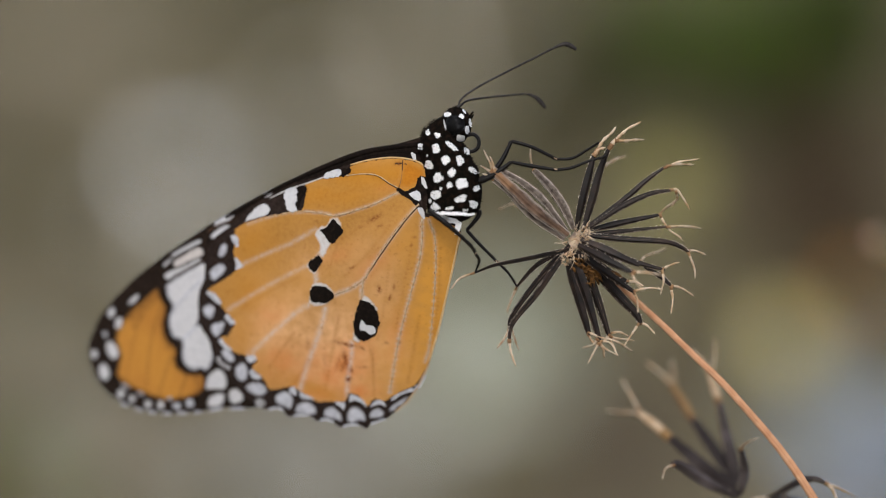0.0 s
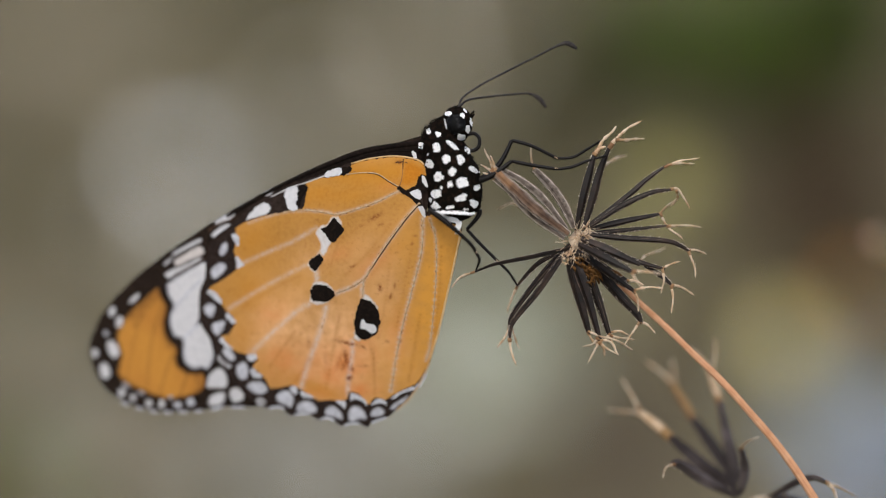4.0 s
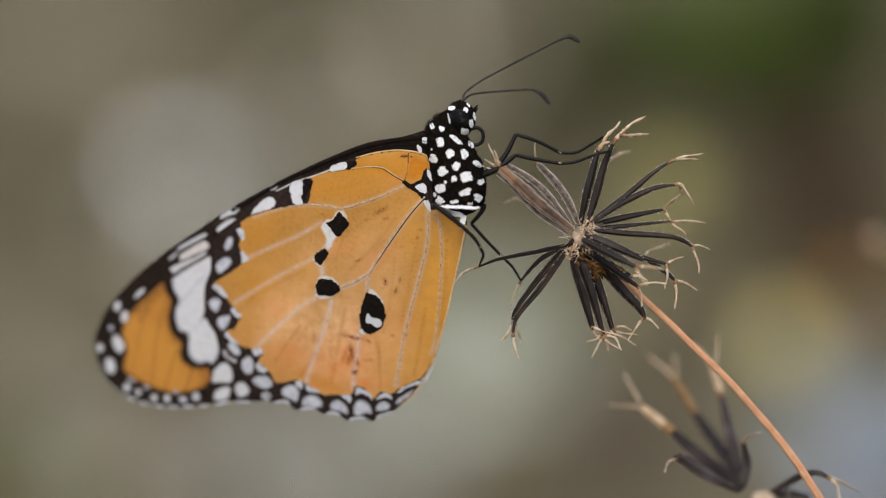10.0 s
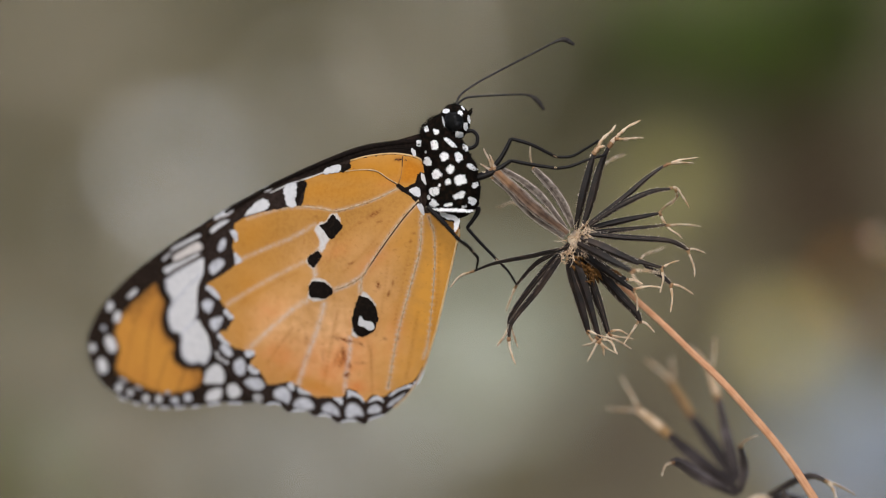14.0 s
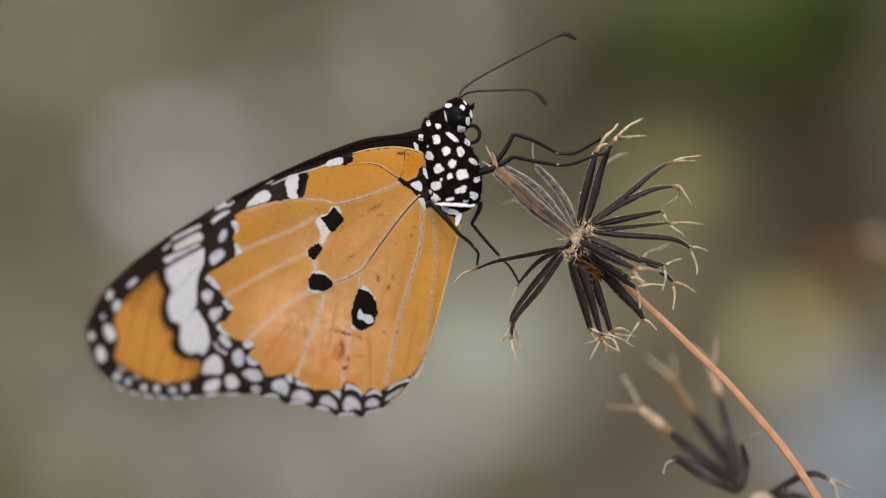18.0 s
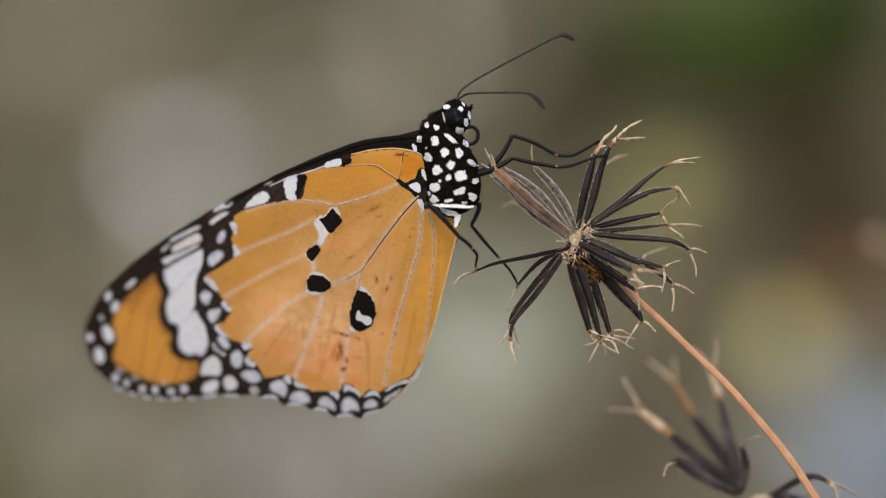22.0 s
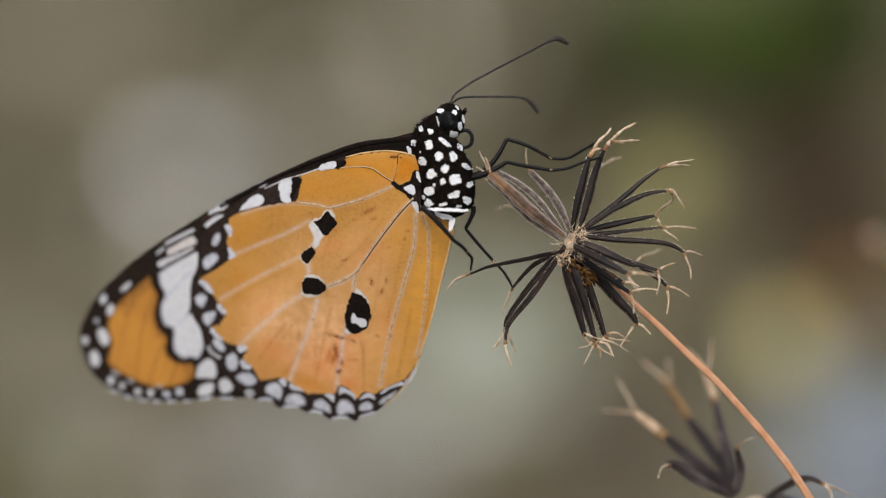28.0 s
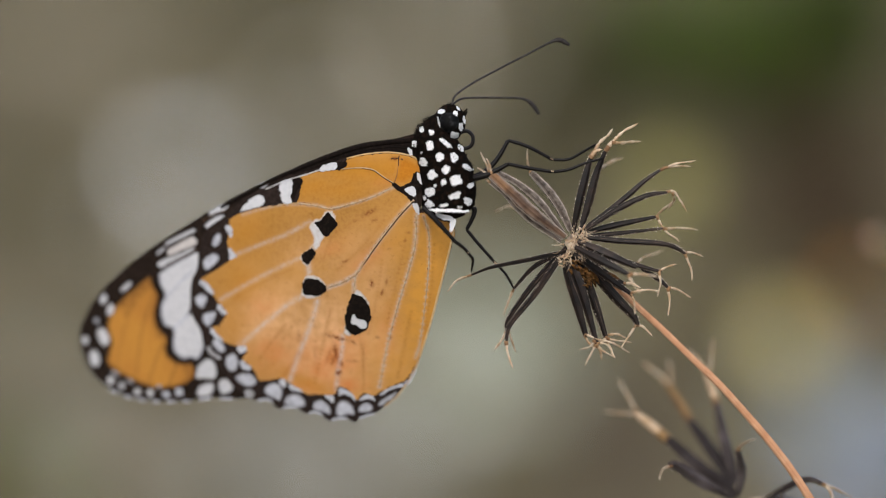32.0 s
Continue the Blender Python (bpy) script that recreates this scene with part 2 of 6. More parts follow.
DULL = material("dull_olive_leaf", (0.060, 0.055, 0.012), 0.7, (0.042, 0.040, 0.010), 60, 3, (0.35, 0.65), spec=0.2)
BROWNLEAF = material("brown_leaf", (0.19, 0.12, 0.07), 0.7, (0.13, 0.085, 0.05), 60, 3, (0.35, 0.65), spec=0.2)
STRAW = material("dry_grass", (0.26, 0.23, 0.125), 0.75, (0.18, 0.165, 0.085), 12, 3, (0.35, 0.65), spec=0.2)


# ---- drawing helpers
def P(x, y, w=0.0):
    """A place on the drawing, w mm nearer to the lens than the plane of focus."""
    s = (FOCUS - w * 0.001) / FOCUS
    return Vector(((x - 784) * UNIT * s, (441 - y) * UNIT * s, w * 0.001))


def spline(pts, per=8, closed=False):
    """A smooth line through the given points, of any dimension."""
    pts = [np.array(p, float) for p in pts]
    n = len(pts)
    out = []
    for i in range(n if closed else n - 1):
        if closed:
            a, b, c, d = (pts[(i + k) % n] for k in (-1, 0, 1, 2))
        else:
            b, c = pts[i], pts[i + 1]
            a = pts[i - 1] if i else 2 * b - c
            d = pts[i + 2] if i + 2 < n else 2 * c - b
        for k in range(per):
            t = k / per
            out.append(0.5 * (2 * b + (c - a) * t + (2 * a - 5 * b + 4 * c - d) * t * t + (3 * b - a - 3 * c + d) * t ** 3))
    if not closed:
        out.append(pts[-1])
    return out


def mesh_from(name, verts, faces, mats, slots=None, smooth=True):
    me = bpy.data.meshes.new(name)
    me.from_pydata([tuple(v) for v in verts], [], faces)
    for m in mats:
        me.materials.append(m)
    if slots:
        me.polygons.foreach_set("material_index", slots)
    me.polygons.foreach_set("use_smooth", [smooth] * len(me.polygons))
    me.update()
    return me


def part(name, me, parent, label=""):
    ob = new(name, me)
    ob.parent = parent
    return tagged(ob, label)


def thing(name, m, label, category, group=""):
    ob = new(name)
    ob.empty_display_size = 0.005
    ob.matrix_basis = m
    return tagged(ob, label, category, group)


class Shape:
    """Gathers faces for one mesh, with a material slot for each."""
    def __init__(self, origin=(0, 0, 0)):
        self.v, self.f, self.s, self.o = [], [], [], Vector(origin)

    def tube(self, line, radii, sides=8, slot=0, ridge=0.0, flat=1.0, front=Vector((0, 0, 1))):
        """A tapered tube along a line of Vectors; ridge: depth of its grooves; flat: thickness against the line of sight."""
        n0, n = len(self.v), len(line)
        for i, p in enumerate(line):
            d = (line[min(i + 1, n - 1)] - line[max(i - 1, 0)]).normalized()
            side = d.cross(front)
            side = side.normalized() if side.length > 1e-6 else Vector((1, 0, 0))
            up = side.cross(d).normalized()
            for k in range(sides):
                a = 2 * math.pi * k / sides
                r = radii[i] * (1 - ridge * (k % 2))
                self.v.append(p + side * (r * math.cos(a)) + up * (r * flat * math.sin(a)) - self.o)
        for i in range(n - 1):
            for k in range(sides):
                a, b = n0 + i * sides + k, n0 + i * sides + (k + 1) % sides
                self.f.append((a, b, b + sides, a + sides))
                self.s.append(slot)
        self.f.append(tuple(range(n0 + sides - 1, n0 - 1, -1)))
        self.f.append(tuple(range(n0 + (n - 1) * sides, n0 + n * sides)))
        self.s += [slot, slot]

    def spike(self, p, d, r, slot=0):
        d = Vector(d)
        a = d.orthogonal().normalized() * r
        b = d.cross(a).normalized() * r
        n0 = len(self.v)
        self.v += [q - self.o for q in (p + a, p - 0.5 * a + 0.87 * b, p - 0.5 * a - 0.87 * b, p + d)]
        self.f += [(n0, n0 + 1, n0 + 3), (n0 + 1, n0 + 2, n0 + 3), (n0 + 2, n0, n0 + 3)]
        self.s += [slot] * 3

    def mesh(self, name, *mats, smooth=True):
        return mesh_from(name, self.v, self.f, mats, self.s, smooth)


def ball(centre, rx, ry, rz, rough=0.0, scale=1.0, rings=14, sides=20, origin=(0, 0, 0)):
    """A lumpy ellipsoid as verts and faces."""
    v, f = [], []
    c = Vector(centre) - Vector(origin)
    for i in range(rings + 1):
        for k in range(sides):
            t, a = math.pi * i / rings, 2 * math.pi * k / sides
            d = Vector((math.sin(t) * math.cos(a), math.cos(t), math.sin(t) * math.sin(a)))
            q = 1 + rough * noise.noise(d * scale + Vector(centre) * 300)
            v.append(c + Vector((d.x * rx, d.y * ry, d.z * rz)) * q)
    for i in range(rings):
        for k in range(sides):
            a, b = i * sides + k, i * sides + (k + 1) % sides
            f.append((a, a + sides, b + sides, b))
    return v, f


def toothed(ring, deep, seed, spacing=1.7):
    """The closed line ring cut into short steps, each scale standing out or drawn in by up to deep."""
    rng = random.Random(seed)
    out, rest = [], 0.0
    for i, a in enumerate(ring):
        b = ring[(i + 1) % len(ring)]
        size = float(np.hypot(*(b - a)))
        if size < 1e-6:
            continue
        d = (b - a) / size
        side = np.array((d[1], -d[0]))
        while rest < size:
            p = a + d * rest
            clump = noise.noise(Vector((p[0] * 0.16, p[1] * 0.16, seed * 1.3)))
            out.append(p + side * deep * (0.75 * rng.uniform(-1, 1) + 1.1 * clump))
            rest += spacing * rng.uniform(0.8, 1.2)
        rest -= size
    return out


def sheet(name, ring, height, off, mat, thick=0.03, step=16.0, ragged=0.0, origin=(0, 0, 0), seed=0, marks=None, soft=0.0):
    """A thin plate over the closed line ring, lying on the surface height(x, y) mm, off mm above it. marks: named markings, each a
    function of the arrays x, y. soft: how far in from the rim other scales are mixed, as the marking "rim"."""
    ring = toothed([np.array(p, float)[:2] for p in ring], ragged, seed) if ragged else [np.array(p, float)[:2] for p in ring]
    xs, ys = [p[0] for p in ring], [p[1] for p in ring]
    pts = [Vector(p) for p in ring]
    edges = [(i, (i + 1) % len(ring)) for i in range(len(ring))]
    gx, gy = np.meshgrid(np.arange(min(xs) + step / 2, max(xs), step * 0.87), np.arange(min(ys) + step / 2, max(ys), step))
    gy = gy + (np.arange(gx.shape[1]) % 2)[None, :] * step / 2
    gx, gy = gx.ravel(), gy.ravel()
    hit, near = np.zeros(len(gx), bool), np.full(len(gx), 1e9)
    for i in range(len(ring)):
        (x1, y1), (x2, y2) = ring[i - 1], ring[i]
        near = np.minimum(near, (gx - x2) ** 2 + (gy - y2) ** 2)
        if y1 != y2:
            hit ^= ((y1 > gy) != (y2 > gy)) & (gx < (x2 - x1) * (gy - y1) / (y2 - y1) + x1)
    ok = hit & (near > (0.45 * step) ** 2)
    pts += [Vector(p) for p in zip(gx[ok], gy[ok])]
    v2, e2, f2 = geometry.delaunay_2d_cdt(pts, edges, [], 1, 0.01)[:3]
    o = Vector(origin)
    top = [P(p.x, p.y, height(p.x, p.y) + off) - o for p in v2]
    low = [P(p.x, p.y, height(p.x, p.y) + off - thick) - o for p in v2]
    n = len(v2)
    faces = []
    count = {}
    for f in f2:
        area = sum(v2[f[i - 1]].x * v2[f[i]].y - v2[f[i]].x * v2[f[i - 1]].y for i in range(len(f)))
        f = list(f) if area < 0 else list(f)[::-1]   # y runs down: this turns the face to the lens
        faces.append(tuple(f))
        faces.append(tuple(i + n for i in reversed(f)))
        for i in range(len(f)):
            count[(f[i - 1], f[i])] = 1
    verts = top + low
    for a, b in count:
        if (b, a) not in count:
            m = len(verts)
            verts += [top[b], top[a], low[a], low[b]]
            faces.append((m, m + 1, m + 2, m + 3))
    me = mesh_from(name, verts, faces, [mat])
    marks = dict(marks or {})
    if soft:
        line = np.array(ring)

        def rim(x, y):
            return np.exp(-((x[:, None] - line[None, :, 0]) ** 2 + (y[:, None] - line[None, :, 1]) ** 2).min(1) / (soft * soft))
        marks["rim"] = rim
    if marks:
        ax, ay = np.array([p.x for p in v2]), np.array([p.y for p in v2])
        for key, rule in marks.items():
            values = np.zeros(len(verts), np.float32)
            values[:n] = rule(ax, ay)
            me.attributes.new(key, "FLOAT", "POINT").data.foreach_set("value", values)
    return me


def along(lines):
    """A marking that follows lines of (points, width, strength)."""
    fine = [(np.array(spline(p, 10)), w, q) for p, w, q in lines]

    def rule(x, y):
        out = np.zeros_like(x)
        for p, w, q in fine:
            d2 = ((x[:, None] - p[None, :, 0]) ** 2 + (y[:, None] - p[None, :, 1]) ** 2).min(1)
            out = np.maximum(out, q * np.exp(-d2 / (w * w)))
        return out
    return rule


def patches(rows):
    """A marking of soft ovals (x, y, rx, ry, turn, strength)."""
    def rule(x, y):
        out = np.zeros_like(x)
        for cx, cy, rx, ry, turn, q in rows:
            c, s = math.cos(radians(turn)), math.sin(radians(turn))
            u, v = (x - cx) * c - (y - cy) * s, (x - cx) * s + (y - cy) * c
            out = np.maximum(out, q * np.exp(-(u / rx) ** 2 - (v / ry) ** 2))
        return out
    return rule


def oval(x, y, rx, ry, turn=0.0, n=14, power=2.3, seed=0, rough=0.10):
    """A slightly irregular oval outline; turn: degrees anticlockwise."""
    c, s = math.cos(radians(turn)), math.sin(radians(turn))
    out = []
    for i in range(n):
        a = 2 * math.pi * i / n
        q = (abs(math.cos(a)) ** power + abs(math.sin(a)) ** power) ** (-1 / power)
        q *= 1 + rough * noise.noise(Vector((math.cos(a) * 1.7 + seed, math.sin(a) * 1.7 + x * 0.37, y * 0.37)))
        u, v = q * rx * math.cos(a), q * ry * math.sin(a)
        out.append((x + u * c + v * s, y - u * s + v * c))
    return out


# ---- the ground
def ground_at(x, y, lift=0.0):
    """The place on the ground behind the drawing's point (x, y)."""
    eye = CAM.translation
    way = (STAGE @ P(x, y)) - eye
    return eye + way * ((lift - eye.z) / way.z)


def build_ground():
    n, half = 90, 60.0
    v, f = [], []
    for i in range(n + 1):
        for k in range(n + 1):
            a, b = 2 * i / n - 1, 2 * k / n - 1
            x, y = half * a * abs(a) ** 2.2, 2.0 + half * b * abs(b) ** 2.2
            z = 0.012 * noise.noise(Vector((x * 2.5, y * 2.5, 0))) * min(1, 4 / (1 + x * x + y * y))
            v.append((x * 40 if abs(a) == 1 else x, y * 40 if abs(b) == 1 else y, z - 0.012))
    for i in range(n):
        for k in range(n):
            a = i * (n + 1) + k
            f.append((a, a + n + 1, a + n + 2, a + 1))
    tagged(new("ground", mesh_from("ground", v, f, [SOIL])), "dry brown-grey soil with low dead grass", "ground", kind="structure")


def reach(x, y, r):
    """The foot and the true radius of a thing on the ground that covers r drawing units round (x, y)."""
    g = ground_at(x, y + 0.5 * r)
    return g, r * UNIT * (g - CAM.translation).length / FOCUS


def stone(x, y, r, mat, name, label, seed):
    """A rounded, half-sunk stone or clod on the ground."""
    g, R = reach(x, y, r)
    v, f = ball((seed * 0.01, 0, 0), R, R * 1.1, R * 0.85, 0.4, 1.4, 14, 22, (seed * 0.01, 0, 0))
    v = [Vector((p.x, p.z, p.y * 0.8)) for p in v]
    ob = new(name, mesh_from(name, v, [q[::-1] for q in f], [mat]))
    ob.matrix_basis = pose(g.x, g.y, R * 0.25, 0, 0, seed * 47)
    return tagged(ob, label, "earth clod" if name == "clod" else name, name + "s on the ground")


def glint_reflector(x, y, r, seed, mat=None):
    """An added flat or thin reflector that leans back to mirror the sun, for a blurred background glint."""
    g, R = reach(x, y, r)
    thin = 0.08 if mat else 0.3
    v, f = ball((seed * 0.01, 0, 0), R, R * 0.9, R * thin, 0.12, 1.4, 12, 20, (seed * 0.01, 0, 0))
    n = ((CAM.translation - g).normalized() + SUN_FROM.normalized()).normalized()
    name = "flake" if mat else "pebble"
    ob = new(name, mesh_from(name, v, f, [mat or PEBBLE_GLINT]))
    ob.matrix_basis = Matrix.Translation((g.x, g.y, R * 0.6)) @ n.to_track_quat("Z", "Y").to_matrix().to_4x4()
    return tagged(ob, {GLINT: "added thin pale reflector on dry soil, making a blurred glint", COOL_GLINT: "added thin blue-grey reflector on dry soil, making a blurred glint"}[mat] if mat else "added flat glossy reflector on dry soil, making a blurred glint",
                  "stone flake" if mat else "pebble", name + "s on the ground")


def leaf_faces(sh, base, way, length, width, slot=0, curl=0.25):
    """A pointed leaf with a folded midrib, from base along way."""
    way = way.normalized()
    side = way.cross(Vector((0, 0, 1)))
    side = side.normalized() if side.length > 1e-3 else Vector((1, 0, 0))
    up = side.cross(way).normalized()
    n0, n = len(sh.v), 5
    for i in range(n):
        t = i / (n - 1)
        w = width * math.sin(math.pi * (0.06 + 0.94 * t)) ** 0.8 * (1 - 0.35 * t)
        c = base + way * (length * t) - up * (curl * length * t * t)
        sh.v += [c + side * w + up * w * 0.3 - sh.o, c - sh.o, c - side * w + up * w * 0.3 - sh.o]
    for i in range(n - 1):
        a = n0 + 3 * i
        sh.f += [(a, a + 1, a + 4, a + 3), (a + 1, a + 2, a + 5, a + 4)]
        sh.s += [slot, slot]


def bush(name, x, y, r, leaves, mat, label, seed, size=0.45):
    """A low leafy plant: stalks that fork from the root, each with its leaves."""
    rng = random.Random(seed)
    g, R = reach(x, y, r)
    root = thing(name, pose(g.x, g.y, -0.012), label, "plant", "plants on the ground")
    crown = Shape()
    tips = []
    for i in range(9):
        a, q = rng.uniform(0, 2 * math.pi), 0.8 * R * math.sqrt(rng.random())
        top = Vector((q * math.cos(a), q * math.sin(a), 1.5 * R * rng.uniform(0.4, 1.0)))
        line = [Vector(p) for p in spline([(0, 0, -0.005), (top.x * 0.35, top.y * 0.35, top.z * 0.6), top], 5)]
        sh = Shape()
        sh.tube(line, [0.02 * R * (1.6 - k / (len(line) - 1)) for k in range(len(line))], 5)
        part("stalk", sh.mesh("stalk", BROWNLEAF), root)
        tips.append(line)
    for i in range(leaves):
        line = rng.choice(tips)
        p = line[rng.randrange(2, len(line))] + Vector((rng.gauss(0, 0.12), rng.gauss(0, 0.12), rng.gauss(0, 0.10))) * R
        p.z = max(p.z, 0.05 * R)
        d = Vector((rng.uniform(-1, 1), rng.uniform(-1, 1), rng.uniform(-0.3, 0.7)))
        leaf_faces(crown, p, d, size * R * rng.uniform(0.6, 1.3), size * R * 0.3 * rng.uniform(0.7, 1.2))
    tagged(part("foliage", crown.mesh("foliage", mat), root), kind="stuff")
    return root


def scatter(name, mat, label, count, seed, size, mode):
    """Loose litter and grass over the near ground, one object."""
    rng = random.Random(seed)
    sh = Shape()
    for i in range(count):
        x, y = rng.uniform(-3.2, 3.2), rng.uniform(-2.0, 5.5)
        if noise.noise(Vector((x * 1.3 + seed, y * 1.3, 0))) < rng.uniform(-0.4, 0.5):
            continue
        p = Vector((x, y, -0.008))
        a = rng.uniform(0, 6.28)
        if mode == "grass":
            for k in range(5):
                d = Vector((rng.gauss(0, 0.5), rng.gauss(0, 0.5), 1))
                leaf_faces(sh, p + Vector((rng.gauss(0, 0.008), rng.gauss(0, 0.008), 0)), d, size * rng.uniform(0.5, 1.2), 0.0018, curl=0.4)
        else:
            leaf_faces(sh, p + Vector((0, 0, 0.01)), Vector((math.cos(a), math.sin(a), rng.uniform(-0.05, 0.2))), size * rng.uniform(0.6, 1.3), size * 0.22)
    tagged(new(name, sh.mesh(name, mat)), label, kind="stuff")


def weed(x, y, away, r, mat, label, seed, lean=0.01):
    """A thin dry weed that stands on the ground, its head in line with the drawing's point (x, y), away metres from the lens."""
    eye = CAM.translation
    top = eye + ((STAGE @ P(x, y)) - eye) * (away / FOCUS)
    R = r * UNIT * away / FOCUS
    root = thing("weed", pose(top.x, top.y, -0.012), label, "weed", "weeds behind")
    h = top.z + 0.012
    sh = Shape()
    line = [Vector(p) for p in spline([(lean, 0.02, 0), (0.85 * lean, 0.012, 0.6 * h), (0.4 * lean, 0.004, 0.93 * h), (0, 0, h - 0.3 * R)], 8)]
    sh.tube(line, [0.0007] * len(line), 6)
    part("stalk", sh.mesh("stalk", STRAW), root)
    facing = Matrix.Translation((0, 0, h)) @ ((eye - top).normalized() + SUN_FROM.normalized()).to_track_quat("Z", "Y").to_matrix().to_4x4()
    v, f = ball((0, 0, 0), R * 0.85, R * 0.85, R * 0.28, 0.2, 2.5, 14, 20)
    part("flower_head", mesh_from("flower_head", [facing @ p for p in v], f, [mat]), root)
    sh = Shape()
    rng = random.Random(seed)
    for i in range(18):
        a = 2 * math.pi * (i + rng.uniform(-0.3, 0.3)) / 18
        leaf_faces(sh, Vector((0.3 * R * math.cos(a), 0.3 * R * math.sin(a), -0.05 * R)), Vector((math.cos(a), math.sin(a), rng.uniform(-0.05, 0.15))), R * 0.75, R * 0.16)
    sh.v = [facing @ p for p in sh.v]
    tagged(part("petals", sh.mesh("petals", mat), root), kind="stuff")
    return root


# ---- dried seed heads
FOOT_1 = STAGE.inverted() @ Vector((0.075, 0.31, -0.012))
FOOT_2 = STAGE.inverted() @ Vector((0.052, 0.335, -0.012))


def strand(pts, per=7):
    """A smooth line through drawn points (x, y, w)."""
    return [P(*p) for p in spline(pts, per)]


def achene(root, foot, pts, width, awns, mat=None, seed=0, bristles=46, flat=0.75, label="", hair=1.0, density=1.4, taper=0.60, stout=1.0):
    """One ribbed, slightly curved seed and the straw-coloured awns at its tip. awns: lines of (x, y, w)."""
    rng = random.Random(seed * 7 + 3)
    line = strand(pts, 9)
    n = len(line)
    half = width * UNIT / 2
    radii = [half * (0.55 + 0.45 * min(1, 3.2 * i / n)) * (1 - taper * max(0, (i / (n - 1) - 0.45) / 0.55) ** 1.3) for i in range(n)]
    sh = Shape(foot)
    faded = mat in (ACHENE_BROWN, ACHENE_GREY)   # weathered seeds: pale fibrous margins and ribs
    sides = 16 if faded else 10
    if faded:
        radii = [r * (1 + 0.16 * noise.noise(p * 900 + Vector((seed, 0, 0)))) for r, p in zip(radii, line)]
    sh.tube(line, radii, sides, 0, ridge=0.16 if faded else 0.30, flat=flat)
    for a in ((0.0, 3.1416), (0.0, 0.55, 3.1416), (0.0, 3.1416), (3.1416, 0.0, 2.5))[seed % 4]:
        k = 1.0
        while k < n - 2:
            k += (n / bristles) * rng.choice((0.5, 0.7, 1.0, 1.6, 2.6, 5.0)) / density
            i = min(n - 2, int(k))
            d = (line[i + 1] - line[i - 1]).normalized()
            side = d.cross(Vector((0, 0, 1))).normalized()
            up = side.cross(d).normalized()
            b = a + rng.gauss(0, 0.13)
            q = side * math.cos(b) + up * math.sin(b) * flat
            at = line[i].lerp(line[i + 1], k - i if k - i < 1 else 0.5)
            sh.spike(at + q * radii[i] * 0.86, (q * rng.uniform(0.3, 1.0) + d * 0.7) * UNIT * rng.choice((1.2, 1.6, 2.0, 2.6, 3.4)) * hair, UNIT * rng.uniform(0.6, 1.25), 1)
    # ribs: pale fibres on faded seeds, painted ridge highlights on dark ones
    if mat is not DUSTY:
        for a in (0.05, 0.5, 3.05) if mat is ACHENE_BROWN else (0.05, 2.4) if faded else (0.45, 1.75)[:1 + seed % 2]:
            rib = []
            for i in range(n):
                d = (line[min(i + 1, n - 1)] - line[max(i - 1, 0)]).normalized()
                side = d.cross(Vector((0, 0, 1))).normalized()
                up = side.cross(d).normalized()
                wob = 1 + 0.08 * noise.noise(Vector((i * 0.7, a * 5, seed)))
                rib.append(line[i] + (side * math.cos(a) + up * math.sin(a) * flat) * radii[i] * wob)
            sh.tube(rib, [UNIT * (1.5 if mat is ACHENE_BROWN else 1.2 if faded else 0.9) * ((0.3 if faded else 0.2) + 1.2 * abs(noise.noise(Vector((i * 0.9, a * 3, seed))))) for i in range(n)], 5, 2 if faded else 3)
    me = sh.mesh("achene", mat or ACHENE, BRISTLE, FIBRE, RIB_SHINE, smooth=False)
    if faded:
        margin, tip = np.zeros(len(sh.v), np.float32), np.zeros(len(sh.v), np.float32)
        across = np.clip((np.abs(np.cos(2 * math.pi * np.arange(sides) / sides)) - 0.55) / 0.4, 0, 1)
        margin[:n * sides] = np.tile(across, n)
        tip[:n * sides] = np.repeat(np.clip((np.arange(n) / (n - 1) - 0.55) / 0.4, 0, 1), sides)
        me.attributes.new("margin", "FLOAT", "POINT").data.foreach_set("value", margin)
        me.attributes.new("tip", "FLOAT", "POINT").data.foreach_set("value", tip)
    ob = part("achene", me, root, label)
    for a in awns:
        al = strand(a, 6)
        m = len(al)
        al = [p + Vector((noise.noise(p * 700 + Vector((seed, 0, 0))), noise.noise(p * 700 + Vector((0, seed, 5))), 0)) * UNIT * 4.0 * i / m for i, p in enumerate(al)]
        s2 = Shape(foot)
        width = [UNIT * stout * (2.3 * (1 - 0.55 * i / (m - 1))) * rng.uniform(0.65, 1.3) * (1 if i < m - 1 else 0.4) for i in range(m)]
        k = max(1, m // 5)
        s2.tube(al[:k + 1], [w * (1.25 - 0.2 * j / k) for j, w in enumerate(width[:k + 1])], 6, 1)
        s2.tube(al[k:], width[k:], 6)
        for i in range(14):
            k = rng.randrange(1, m - 1)
            d = (al[k] - al[k - 1]).normalized()
            s = d.cross(Vector((0, 0, 1))).normalized() * rng.choice((-1, 1))
            s2.spike(al[k] + d * UNIT * rng.uniform(-3, 3), (s * 0.7 - d) * UNIT * rng.uniform(3, 6), UNIT * 0.6)
        part("awn", s2.mesh("awn", AWN, RUSSET), ob)
    return ob


